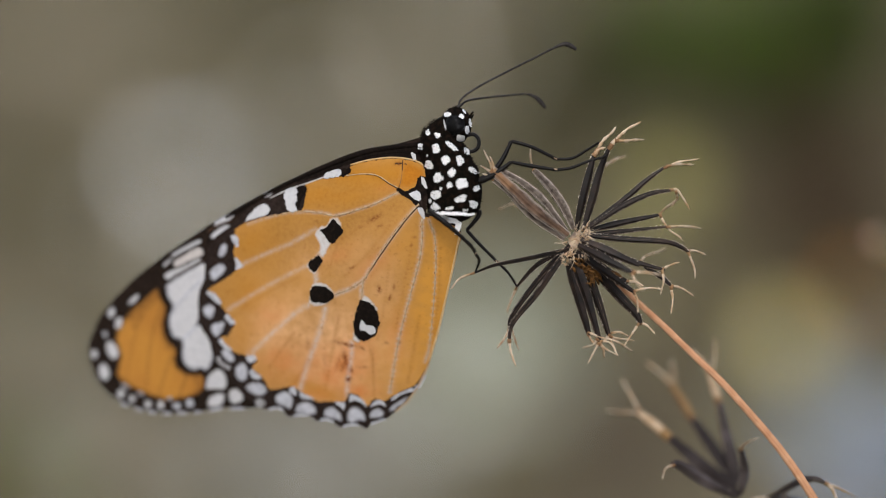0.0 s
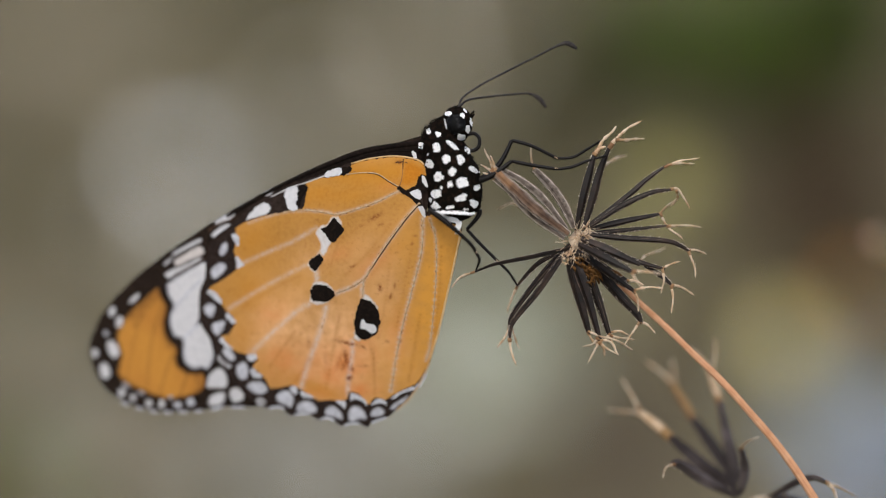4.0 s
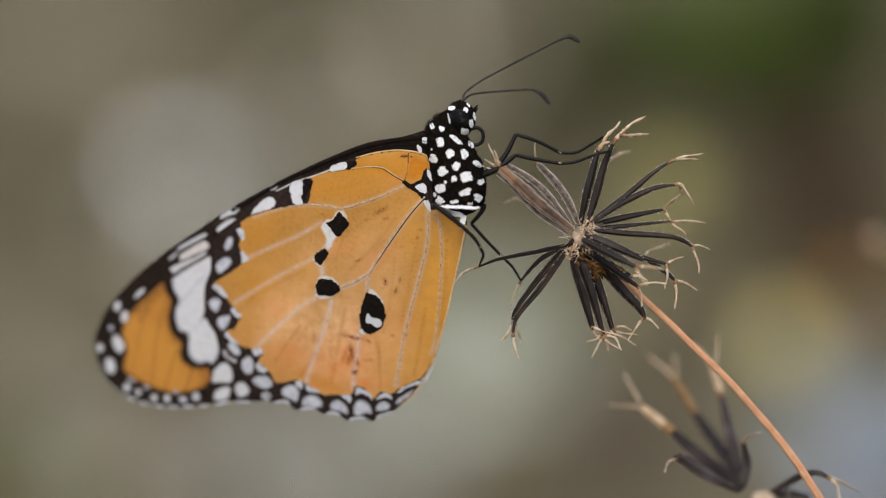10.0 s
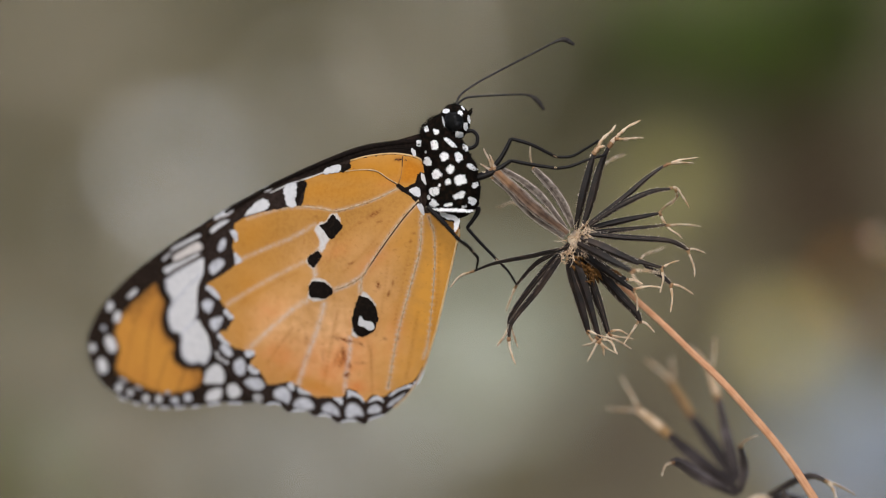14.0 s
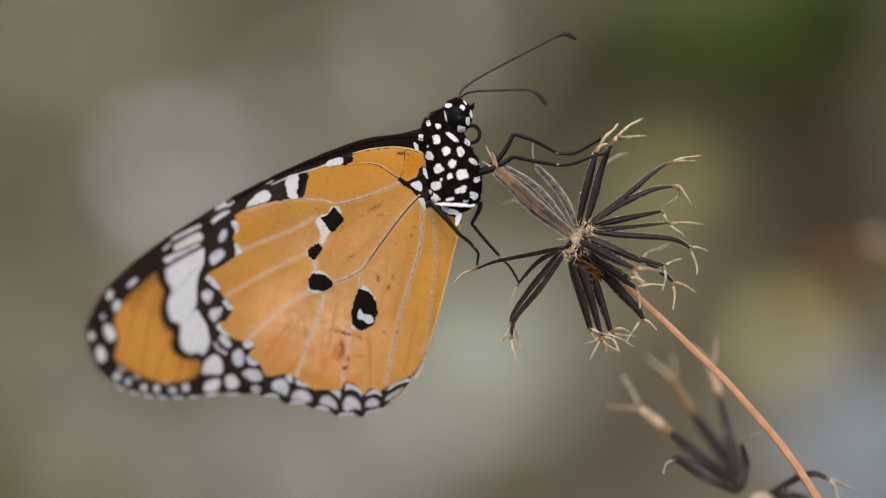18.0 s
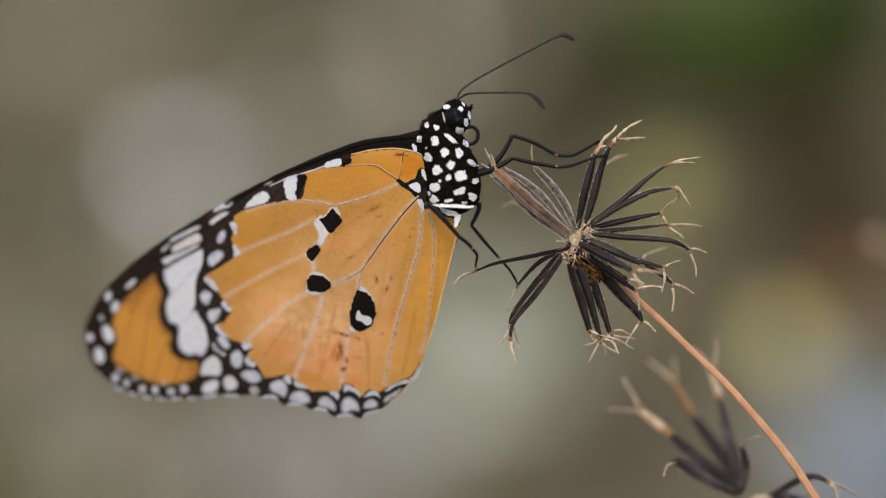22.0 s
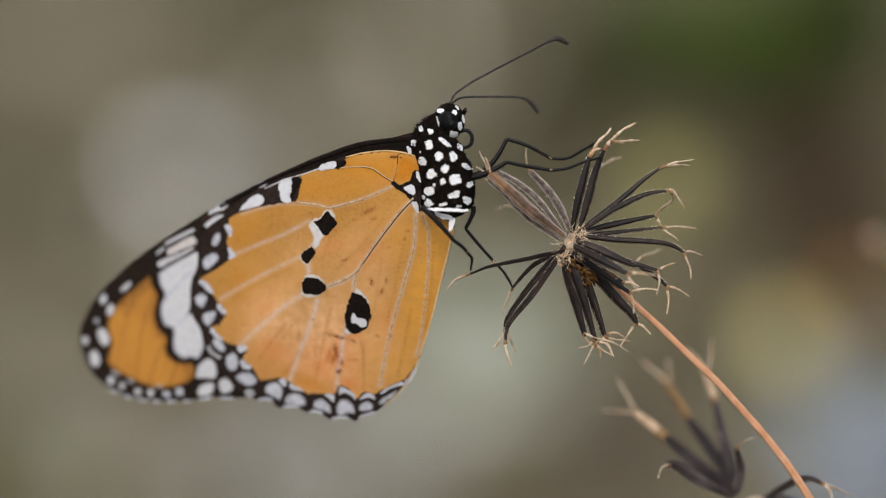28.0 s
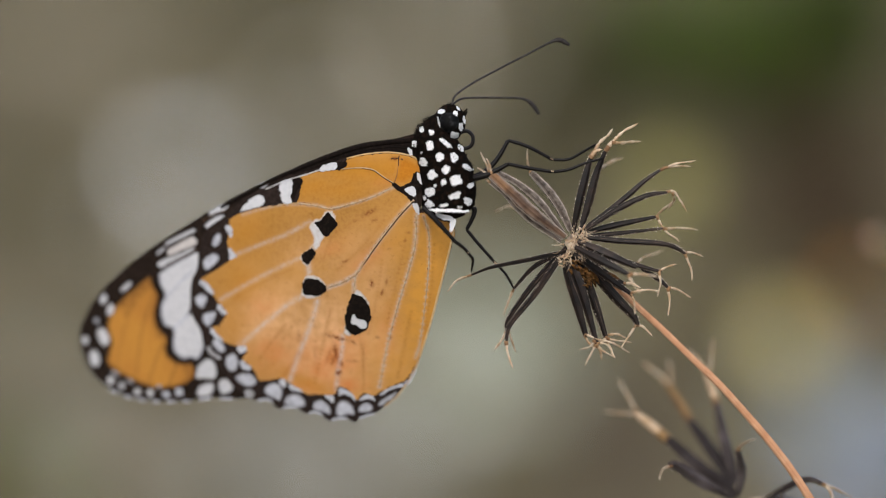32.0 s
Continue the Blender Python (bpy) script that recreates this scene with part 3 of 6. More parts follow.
def stem(root, foot, pts, r0, r1):
    line = strand(pts, 14)
    n = len(line)
    line = [p + Vector((noise.noise(p * 160), noise.noise(p * 160 + Vector((3, 7, 1))), 0)) * UNIT * min(1.8, 0.3 * i) for i, p in enumerate(line)]
    sh = Shape(foot)
    sh.tube(line, [UNIT * (r0 + (r1 - r0) * min(1, 1.6 * i / (n - 1))) * (1 + 0.08 * noise.noise(line[i] * 900)) for i in range(n)], 14, 0, ridge=0.15)
    body = part("stem", sh.mesh("stem", STEM, smooth=False), root, "ridged orange-tan dry stem")
    for a, w in ((0.4, 0.9), (0.9, 0.7), (1.3, 1.1), (1.8, 0.8), (2.3, 0.7), (2.7, 1.0)):
        rib = Shape(foot)
        rib.tube([line[i] + (Vector((0.7, 0.7, 0)) * math.cos(a) + Vector((0, 0, 1)) * math.sin(a)) * UNIT * (r0 + (r1 - r0) * min(1, 1.6 * i / (n - 1))) * 0.93 for i in range(n)],
                 [UNIT * w * (0.35 + 0.8 * abs(noise.noise(Vector((i * 0.5, a * 7, 0))))) for i in range(n)], 5)
        part("ridge", rib.mesh("ridge", STEMPALE, smooth=False), body)


def off_drawing(v):
    """The drawn (x, y, w) of a place on the stage."""
    s = (FOCUS - v.z) / FOCUS
    return (784 + v.x / (UNIT * s), 441 - v.y / (UNIT * s), v.z * 1000)


def tail(foot, last):
    """The lower stem, from the last drawn point down to the foot."""
    a, b = P(*last), foot
    return [off_drawing(a.lerp(b, t) + Vector((0.004 * math.sin(3.1 * t), 0, 0))) for t in (0.25, 0.5, 0.75, 1.0)]


def seed_head_near():
    foot = FOOT_1
    root = thing("dried_seed_head", STAGE @ Matrix.Translation(foot),
                 "dried flower head of dark spiky seeds on an orange-tan stem", "dried plant", "dried seed heads")
    stem(root, foot, [(1022, 440, -1.0), (1072, 484, -2.6), (1127, 533, -2.4), (1200, 602, -1.8), (1290, 690, -1.2), (1372, 786, -0.8), (1442, 884, -0.6),
                      (1515, 1010, -0.8), (1610, 1230, -2.0), (1710, 1560, -4.0)] + tail(foot, (1710, 1560, -4.0)), 4.4, 8.6)
    # the hub: a lumpy core and its chaffy scales
    v, f = ball(P(1022, 436, -1.2), 17 * UNIT, 24 * UNIT, 18 * UNIT, 0.5, 3.0, 12, 16, foot)
    part("receptacle", mesh_from("receptacle", v, f, [CHAFF]), root, "fuzzy tan receptacle")
    rng = random.Random(5)
    for i in range(110):
        a = rng.uniform(0, 6.28)
        u, c = rng.uniform(-1, 1), rng.gauss(0, 5.5)
        x, y = 1018 - 22 * u + 0.8 * c, 436 + 31 * u + 0.6 * c
        w = 0.45 + 0.5 * (1 - u * u)
        b = a if i % 3 else math.atan2(y - 434, x - 1020) + rng.gauss(0, 0.5)
        e = rng.choice((4, 5, 6, 8, 11, 16)) * rng.uniform(0.8, 1.2)
        sh = Shape(foot)
        ln = strand([(x, y, w - 0.3), (x + 0.5 * e * math.cos(b), y + 0.5 * e * math.sin(b), w + 0.25),
                     (x + e * math.cos(b + 0.12), y + e * math.sin(b + 0.12), w + rng.uniform(-0.2, 0.3))], 4)
        sh.tube(ln, [UNIT * rng.choice((0.45, 0.7, 1.0, 1.6, 2.2)) * (1 - 0.7 * k / (len(ln) - 1)) for k in range(len(ln))], 5)
        part("scale", sh.mesh("scale", CHAFF), root)
    # pale threads that run from the hub out over the seeds' bases
    fluff = Shape(foot)
    for i in range(46):
        a = rng.uniform(-1.0, 1.1) if i % 4 else rng.uniform(1.2, 5.2)
        r, e = rng.uniform(12, 24), rng.uniform(8, 24)
        x, y, b = 1020 + r * math.cos(a), 432 + 1.2 * r * math.sin(a), a + rng.gauss(0, 0.3)
        ln = strand([(x, y, 1.0), (x + 0.5 * e * math.cos(b), y + 0.5 * e * math.sin(b), 1.5), (x + e * math.cos(b + 0.2), y + e * math.sin(b + 0.2), 1.3)], 4)
        fluff.tube(ln, [UNIT * rng.choice((0.4, 0.5, 0.8)) * (1 - 0.5 * k / (len(ln) - 1)) for k in range(len(ln))], 5)
    tagged(part("fluff", fluff.mesh("fluff", CHAFF), root), kind="stuff")
    spread = [(1030, 470, 1052, 496, .4, 4.4), (1040, 470, 1068, 500, .2, 4.4), (1048, 478, 1060, 505, -.3, 4.4), (1070, 500, 1098, 538, -.8, 4.4), (1060, 490, 1090, 530, -1.2, 4.4),
              (1052, 470, 1085, 497, .3, 3.4), (1075, 480, 1102, 492, .8, 3.0)]
    for i in range(34):
        u, c = rng.uniform(0, 1), rng.gauss(0, 6)
        x, y, b = 1016 + 34 * u + 0.75 * c, 456 + 40 * u - 0.65 * c, 0.85 + rng.gauss(0, 0.55)
        e = rng.uniform(7, 16)
        spread.append((x, y, x + e * math.cos(b), y + e * math.sin(b), rng.uniform(0.5, 1.15), rng.choice((1.1, 1.6, 2.2, 2.8))))
    for x, y, ex, ey, w, r in spread:
        sh = Shape(foot)
        ln = strand([(x, y, w), ((x + ex) / 2 + 1.5, (y + ey) / 2 - 2, w + .2), (ex, ey, w - .2)], 5)
        sh.tube(ln, [UNIT * r * math.sin(math.pi * (0.12 + 0.8 * k / (len(ln) - 1))) for k in range(len(ln))], 6, flat=0.4)
        part("bract", sh.mesh("bract", RESIN), root, "amber-brown dry bract")

    def seeds(rows, stout=1.15):
        for i, (pts, width, awns, mat) in enumerate(rows):
            achene(root, foot, pts, width, awns, mat, seed=int(pts[-1][0] + pts[-1][1]),
                   hair=1.0 if mat is ACHENE else 0.9, taper={ACHENE: 0.60, ACHENE_BROWN: 0.25}.get(mat, 0.35),
                   stout=stout, label={ACHENE_BROWN: "reddish-brown seed", ACHENE_GREY: "weathered grey seed"}.get(mat, ""))

    # up and left
    seeds((
        ([(1005, 416, .3), (950, 374, 1.2), (908, 335, 1.2), (870, 300, 1.0)], 20, [[(874, 304, 1.0), (866, 286, .8), (857, 266, .6)], [(876, 304, 1.2), (872, 290, 1.2), (866, 276, 1.0)], [(872, 306, .8), (862, 300, .5), (850, 292, .2)]], ACHENE_BROWN),
        ([(1002, 408, .1), (962, 356, .6), (922, 322, .8), (888, 303, .8)], 14, [[(890, 304, .8), (878, 300, .9), (868, 294, .9)]], ACHENE_GREY),
        ([(998, 424, .2), (942, 385, .7), (902, 342, .8), (872, 318, .8)], 12, [[(874, 320, .8), (864, 312, .7), (855, 310, .4)]], ACHENE_GREY),
        ([(1000, 420, -1), (960, 392, -2.5), (925, 370, -4)], 9, [[(925, 370, -4), (905, 362, -5), (880, 372, -6)]], ACHENE),
        ([(1015, 405, .1), (995, 362, -.3), (970, 328, -.9), (945, 302, -1.4)], 17, [[(946, 304, -1.4), (940, 285, -1.8), (938, 254, -2.4)]], ACHENE_GREY),
    ))
    # upright pair
    seeds((
        ([(1019, 410, .3), (1030, 355, .7), (1044, 300, .7), (1052, 272, .7)], 16, [[(1055, 272, .7), (1065, 253, .7), (1077, 239, .5), (1090, 225, .2)],
                                                                   [(1051, 276, .7), (1060, 266, 1.), (1070, 262, 1.2)]], ACHENE),
        ([(1031, 410, 0), (1047, 355, -.3), (1062, 300, -.6), (1078, 262, -.5)], 16, [[(1077, 265, -.5), (1090, 246, -.4), (1108, 232, -.5), (1134, 214, -.6)],
                                                                    [(1088, 249, -.4), (1110, 249, -.5), (1141, 246, -.9)],
                                                                    [(1062, 299, -2), (1080, 287, -3.5), (1108, 277, -5)]], ACHENE),
    ), 1.7)
    # to the right
    seeds((
        ([(1038, 402, .3), (1105, 352, .5), (1145, 318, .4), (1176, 296, .2)], 11, [[(1174, 298, .2), (1200, 288, 0), (1237, 279, -.4)],
                                                                                    [(1180, 294, .2), (1205, 291, .3), (1228, 292, .3)]], ACHENE),
        ([(1042, 404, .5), (1100, 366, .9), (1150, 343, .9), (1188, 337, .8)], 12, [[(1186, 337, .8), (1198, 336, .6), (1210, 352, .3), (1221, 371, 0)],
                                                                                    [(1196, 338, .7), (1198, 352, -.8), (1185, 366, -1.8)]], ACHENE),
        ([(1040, 408, .2), (1100, 394, -.5), (1168, 380, -1.2)], 13, [[(1166, 381, -1.2), (1180, 366, -1.4), (1199, 351, -1.6)],
                                                                      [(1168, 380, -1.2), (1178, 398, -1.6), (1207, 427, -2.2)]], ACHENE),
        ([(1028, 420, -.2), (1060, 414, -.4), (1115, 408, -1), (1180, 401, -1.6)], 10, [[(1178, 402, -1.6), (1205, 401, -2), (1242, 404, -2.4)]], ACHENE),
        ([(1026, 418, .4), (1052, 418, .7), (1105, 423, 1.0), (1178, 428, .9), (1205, 437, .8), (1220, 447, .7)], 12,
         [[(1216, 444, .7), (1232, 445, .5), (1249, 452, .3)], [(1218, 446, .7), (1226, 468, .5), (1231, 494, .2)]], ACHENE),
    ))
    # down to the right
    seeds((
        ([(1028, 424, 1.0), (1080, 446, 1.8), (1132, 470, 1.9)], 19, [[(1130, 466, -2), (1145, 452, -4), (1178, 441, -6)]], ACHENE),
        ([(1024, 434, 1.5), (1075, 460, 3.2), (1122, 484, 4.3)], 18, [[(1120, 482, 4.3), (1142, 482, 4.8), (1172, 486, 5.2)],
                                                                      [(1118, 484, 4.3), (1126, 500, 5), (1140, 516, 5.4)]], ACHENE),
        ([(1030, 430, .2), (1060, 440, .2), (1120, 462, .2), (1176, 478, .1)], 13, [[(1172, 477, .1), (1185, 471, 0), (1204, 464, -.2)],
                                                                   [(1172, 478, .1), (1175, 500, .4), (1167, 524, .5)]], ACHENE),
        ([(1140, 472, -.6), (1170, 490, -.4), (1190, 508, -.3)], 10, [[(1187, 506, -.3), (1205, 510, -.4), (1227, 525, -.6)],
                                                                      [(1188, 507, -.3), (1190, 528, -.2), (1188, 556, -.2)]], ACHENE),
        ([(1020, 446, .9), (1068, 478, 1.3), (1124, 518, 1.3)], 15, [[(1120, 516, 1.3), (1142, 511, 1.2), (1172, 510, 1.0)],
                                                                     [(1122, 517, 1.3), (1128, 532, 1.2), (1131, 555, 1.0)]], ACHENE),
        ([(1026, 448, -.4), (1062, 486, -.2), (1100, 528, .1), (1126, 556, .2), (1134, 575, .2)], 20, [[(1131, 572, .2), (1120, 590, .3), (1104, 612, .4)],
                                                                                    [(1132, 573, .2), (1146, 576, .1), (1159, 592, -.2)]], ACHENE),
        ([(1052, 480, -1.0), (1090, 520, -1.2), (1112, 548, -1.4)], 14, [], ACHENE),
        ([(1022, 442, .5), (1066, 474, .6), (1112, 500, .4)], 17, [[(1108, 498, .4), (1124, 500, .3), (1138, 508, .2)]], ACHENE),
        ([(1034, 452, -.6), (1078, 488, -.6), (1118, 514, -.8)], 15, [], ACHENE),
    ))
    # hanging bundle
    seeds((
        ([(1008, 440, .1), (1014, 480, .4), (1026, 530, .5), (1043, 593, .4)], 23, [[(1040, 588, .5), (1056, 594, .8), (1092, 606, .9)],
                                                                   [(1040, 590, .4), (1050, 606, .4), (1062, 612, .3)]], ACHENE),
        ([(1013, 444, .3), (1023, 478, .6), (1041, 530, .7), (1062, 606, .7)], 21, [[(1060, 606, .9), (1052, 622, 1.), (1040, 644, 1.)],
                                                                    [(1060, 607, .9), (1072, 618, .8), (1094, 629, .6)], [(1060, 608, .9), (1068, 620, .8), (1070, 634, .7)],
                                                                    [(1058, 600, 1.0), (1048, 612, 1.2), (1030, 616, 1.2)], [(1061, 604, .8), (1078, 606, .6), (1090, 618, .4)]], ACHENE),
        ([(1020, 448, -.4), (1038, 482, -.2), (1059, 535, -.2), (1079, 598, -.3)], 21, [[(1078, 596, -.3), (1098, 600, -.3), (1124, 603, -.4)],
                                                                      [(1078, 598, -.3), (1100, 610, -.3), (1120, 622, -.5)], [(1078, 600, -.3), (1086, 614, -.2), (1094, 630, 0)],
                                                                      [(1079, 592, -.2), (1070, 604, .2), (1052, 604, .4)], [(1080, 590, -.3), (1096, 588, -.6), (1112, 596, -.8)]], ACHENE),
    ))
    # to the left
    seeds((
        ([(1010, 438, .2), (985, 470, .6), (950, 520, .8), (908, 572, .8), (901, 604, .7)], 13, [[(901, 600, .7), (904, 624, .6), (914, 648, .4)]], ACHENE),
        ([(1008, 434, .0), (978, 466, .1), (940, 512, .1), (906, 560, 0), (901, 584, 0)], 12, [[(902, 580, 0), (893, 600, -.6), (878, 618, -1.2)],
                                                                            [(903, 580, -1), (912, 600, -1.8), (920, 620, -2.4)]], ACHENE),
        ([(1008, 438, -.4), (985, 450, -.5), (950, 470, -.8), (925, 496, -1), (915, 508, -1.2)], 9, [[(916, 506, -1.2), (905, 528, -2), (898, 556, -3)]], ACHENE),
        ([(1010, 440, .3), (985, 447, .6), (935, 458, .6), (875, 470, .5), (838, 484, .4)], 9, [[(840, 483, .4), (815, 492, .3), (797, 512, .2)]], ACHENE),
    ))
    return root


def seed_head_far():
    foot = FOOT_2
    root = thing("dried_seed_head", STAGE @ Matrix.Translation(foot),
                 "smaller dried head of dark seeds with pale forked tips", "dried plant", "dried seed heads")
    W = -10.2
    stem(root, foot, [(1332, 890, W), (1350, 960, W), (1390, 1130, W), (1430, 1400, W)] + tail(foot, (1430, 1400, W)), 5.0, 8.5)
    v, f = ball(P(1347, 896, W), 23 * UNIT, 17 * UNIT, 24 * UNIT, 0.3, 3.0, 12, 16, foot)
    part("receptacle", mesh_from("receptacle", v, f, [CHAFF]), root, "pale tan receptacle")

    def fork(pts, width, tan, awns, mat=TAN):
        ob = achene(root, foot, pts, width + (6 if tan else 4), awns, DUSTY, seed=int(pts[-1][0]), bristles=24, hair=0.8, taper=0.50 if tan else 0.45, stout=1.7 if tan else 1.2)
        if tan:
            sh = Shape(foot)
            ln = strand(tan, 8)
            n = len(ln)
            rad = [UNIT * width * (0.38 + 0.06 * math.sin(3.1 * i / (n - 1)) - 0.12 * i / (n - 1)) for i in range(n)]
            k = n // 4
            sh.tube(ln[:k + 1], rad[:k + 1], 8, 1, flat=0.6)
            sh.tube(ln[k:], rad[k:], 8, flat=0.6)
            part("tip", sh.mesh("tip", mat, AMBER), ob, "straw-coloured seed tip" if mat is TAN else "amber seed tip")

    fork([(1310, 878, W), (1252, 834, W), (1182, 772, W)], 24, [(1186, 776, W), (1158, 752, W - .5), (1130, 730, W - 1)],
         [[(1134, 732, W - 1), (1118, 704, W - 2), (1100, 672, W - 3)], [(1134, 732, W - 1), (1108, 730, W - 2), (1072, 728, W - 3)]])
    fork([(1304, 858, W), (1262, 794, W - 2), (1222, 736, W - 4)], 20, [(1226, 742, W - 3.8), (1206, 708, W - 4.6), (1188, 680, W - 5.2)],
         [[(1192, 684, W - 5.2), (1172, 664, W - 5.8), (1142, 640, W - 6.4)], [(1192, 684, W - 5.2), (1192, 664, W - 5.8), (1190, 636, W - 6.4)]], AMBER)
    fork([(1308, 858, W), (1290, 790, W - 1), (1274, 712, W - 2)], 18, [(1275, 718, W - 2), (1266, 690, W - 3), (1252, 652, W - 3)],
         [[(1258, 664, W - 3), (1264, 634, W - 3), (1268, 600, W - 4)], [(1256, 660, W - 3), (1242, 640, W - 3), (1222, 618, W - 4)]])
    fork([(1312, 874, W + 1), (1318, 830, W + 2.5), (1311, 794, W + 4)], 14, None, [[(1311, 796, W + 4), (1320, 784, W + 5), (1344, 775, W + 6)]])
    fork([(1302, 880, W + 1), (1246, 852, W + 3), (1206, 826, W + 5), (1190, 822, W + 6)], 20, None, [[(1194, 823, W + 6), (1180, 828, W + 6.5), (1172, 846, W + 7)]])
    fork([(1354, 886, W), (1388, 866, W + 2), (1420, 850, W + 4), (1444, 847, W + 5), (1464, 856, W + 5)], 10, None,
         [[(1460, 854, W + 5), (1484, 864, W + 5), (1518, 880, W + 4)], [(1463, 855, W + 5), (1474, 868, W + 5), (1484, 900, W + 5)]])
    fork([(1392, 864, W + 2), (1391, 878, W + 2), (1390, 896, W + 2)], 2, None, [])
    fork([(1350, 888, W - 1), (1392, 884, W), (1430, 890, W)], 14, None, [])
    return root


# ---- the butterfly
O = P(790, 300)


def mid_plane(x, y):
    return -12.0 * (math.hypot(x - 750, y - 370) / 650) ** 1.3


def gap(x, y):
    return 0.25 + 1.3 * math.exp(-math.hypot(x - 750, y - 370) / 160)


def ripple(x, y):
    """The soft folds that fan out from the wing's root."""
    a = math.atan2(y - 340, 770 - x)
    d = math.hypot(x - 750, y - 370)
    return 0.12 * math.sin(a * 11) * min(1, d / 250)


def near_hind(x, y):
    return mid_plane(x, y) + gap(x, y) + ripple(x, y)


def near_fore(x, y):
    return near_hind(x, y) - 0.22


def far_fore(x, y):
    return mid_plane(x, y) - gap(x, y) + 0.15


def far_hind(x, y):
    return mid_plane(x, y) - gap(x, y) - 0.1


FORE = [(752, 248), (700, 256), (640, 266), (580, 288), (520, 315), (470, 340), (400, 379), (345, 415), (292, 451), (236, 496), (188, 546),
        (166, 586), (156, 618), (163, 652), (179, 684), (207, 708), (246, 725), (295, 732), (345, 730), (395, 722), (450, 722), (500, 700),
        (610, 560), (720, 420), (752, 380), (758, 310)]
HIND = [(752, 376), (746, 335), (759, 304), (742, 284), (700, 277), (655, 281), (612, 293), (570, 310), (525, 325), (478, 348), (440, 370), (405, 402),
        (377, 424), (364, 455), (362, 492), (353, 515), (351, 545), (355, 577), (370, 602), (380, 635), (405, 668), (438, 708), (462, 722),
        (474, 725), (490, 721), (503, 727), (514, 739), (527, 734), (546, 734), (562, 746), (576, 741), (590, 746), (603, 757), (618, 751), (634, 751),
        (648, 759), (658, 750), (672, 745), (684, 742), (696, 732), (724, 708), (746, 674), (760, 645), (778, 584),
        (793, 520), (806, 462), (816, 408), (800, 392), (775, 382)]
FORE_ORANGE = [(278, 510), (256, 528), (232, 549), (214, 574), (204, 598), (212, 630), (206, 660), (216, 677), (238, 688), (262, 700), (300, 709),
               (336, 703), (360, 690), (359, 664), (331, 661), (311, 644), (312, 620), (296, 600), (290, 574), (295, 547), (285, 526)]
HIND_ORANGE = [(754, 303), (740, 288), (700, 281), (655, 285), (624, 292), (610, 309), (590, 315), (565, 318), (541, 327), (541, 345), (533, 372),
               (500, 378), (468, 384), (436, 394), (416, 406), (418, 424), (413, 448), (418, 470), (412, 484), (379, 506),
               (369, 514), (384, 528), (396, 548), (415, 572), (403, 594), (391, 598), (412, 622), (434, 630), (455, 638), (446, 652), (465, 669), (479, 690),
               (511, 685), (526, 689), (560, 711), (587, 710), (610, 711), (618, 698), (634, 700), (650, 718), (662, 706), (680, 710), (692, 703), (716, 690),
               (733, 683), (748, 662), (759, 641), (777, 584),
               (792, 520), (805, 462), (815, 410)]
HIND_ORANGE_TOP = [(790, 396), (765, 384), (752, 384), (738, 362), (722, 346), (722, 338), (736, 325)]


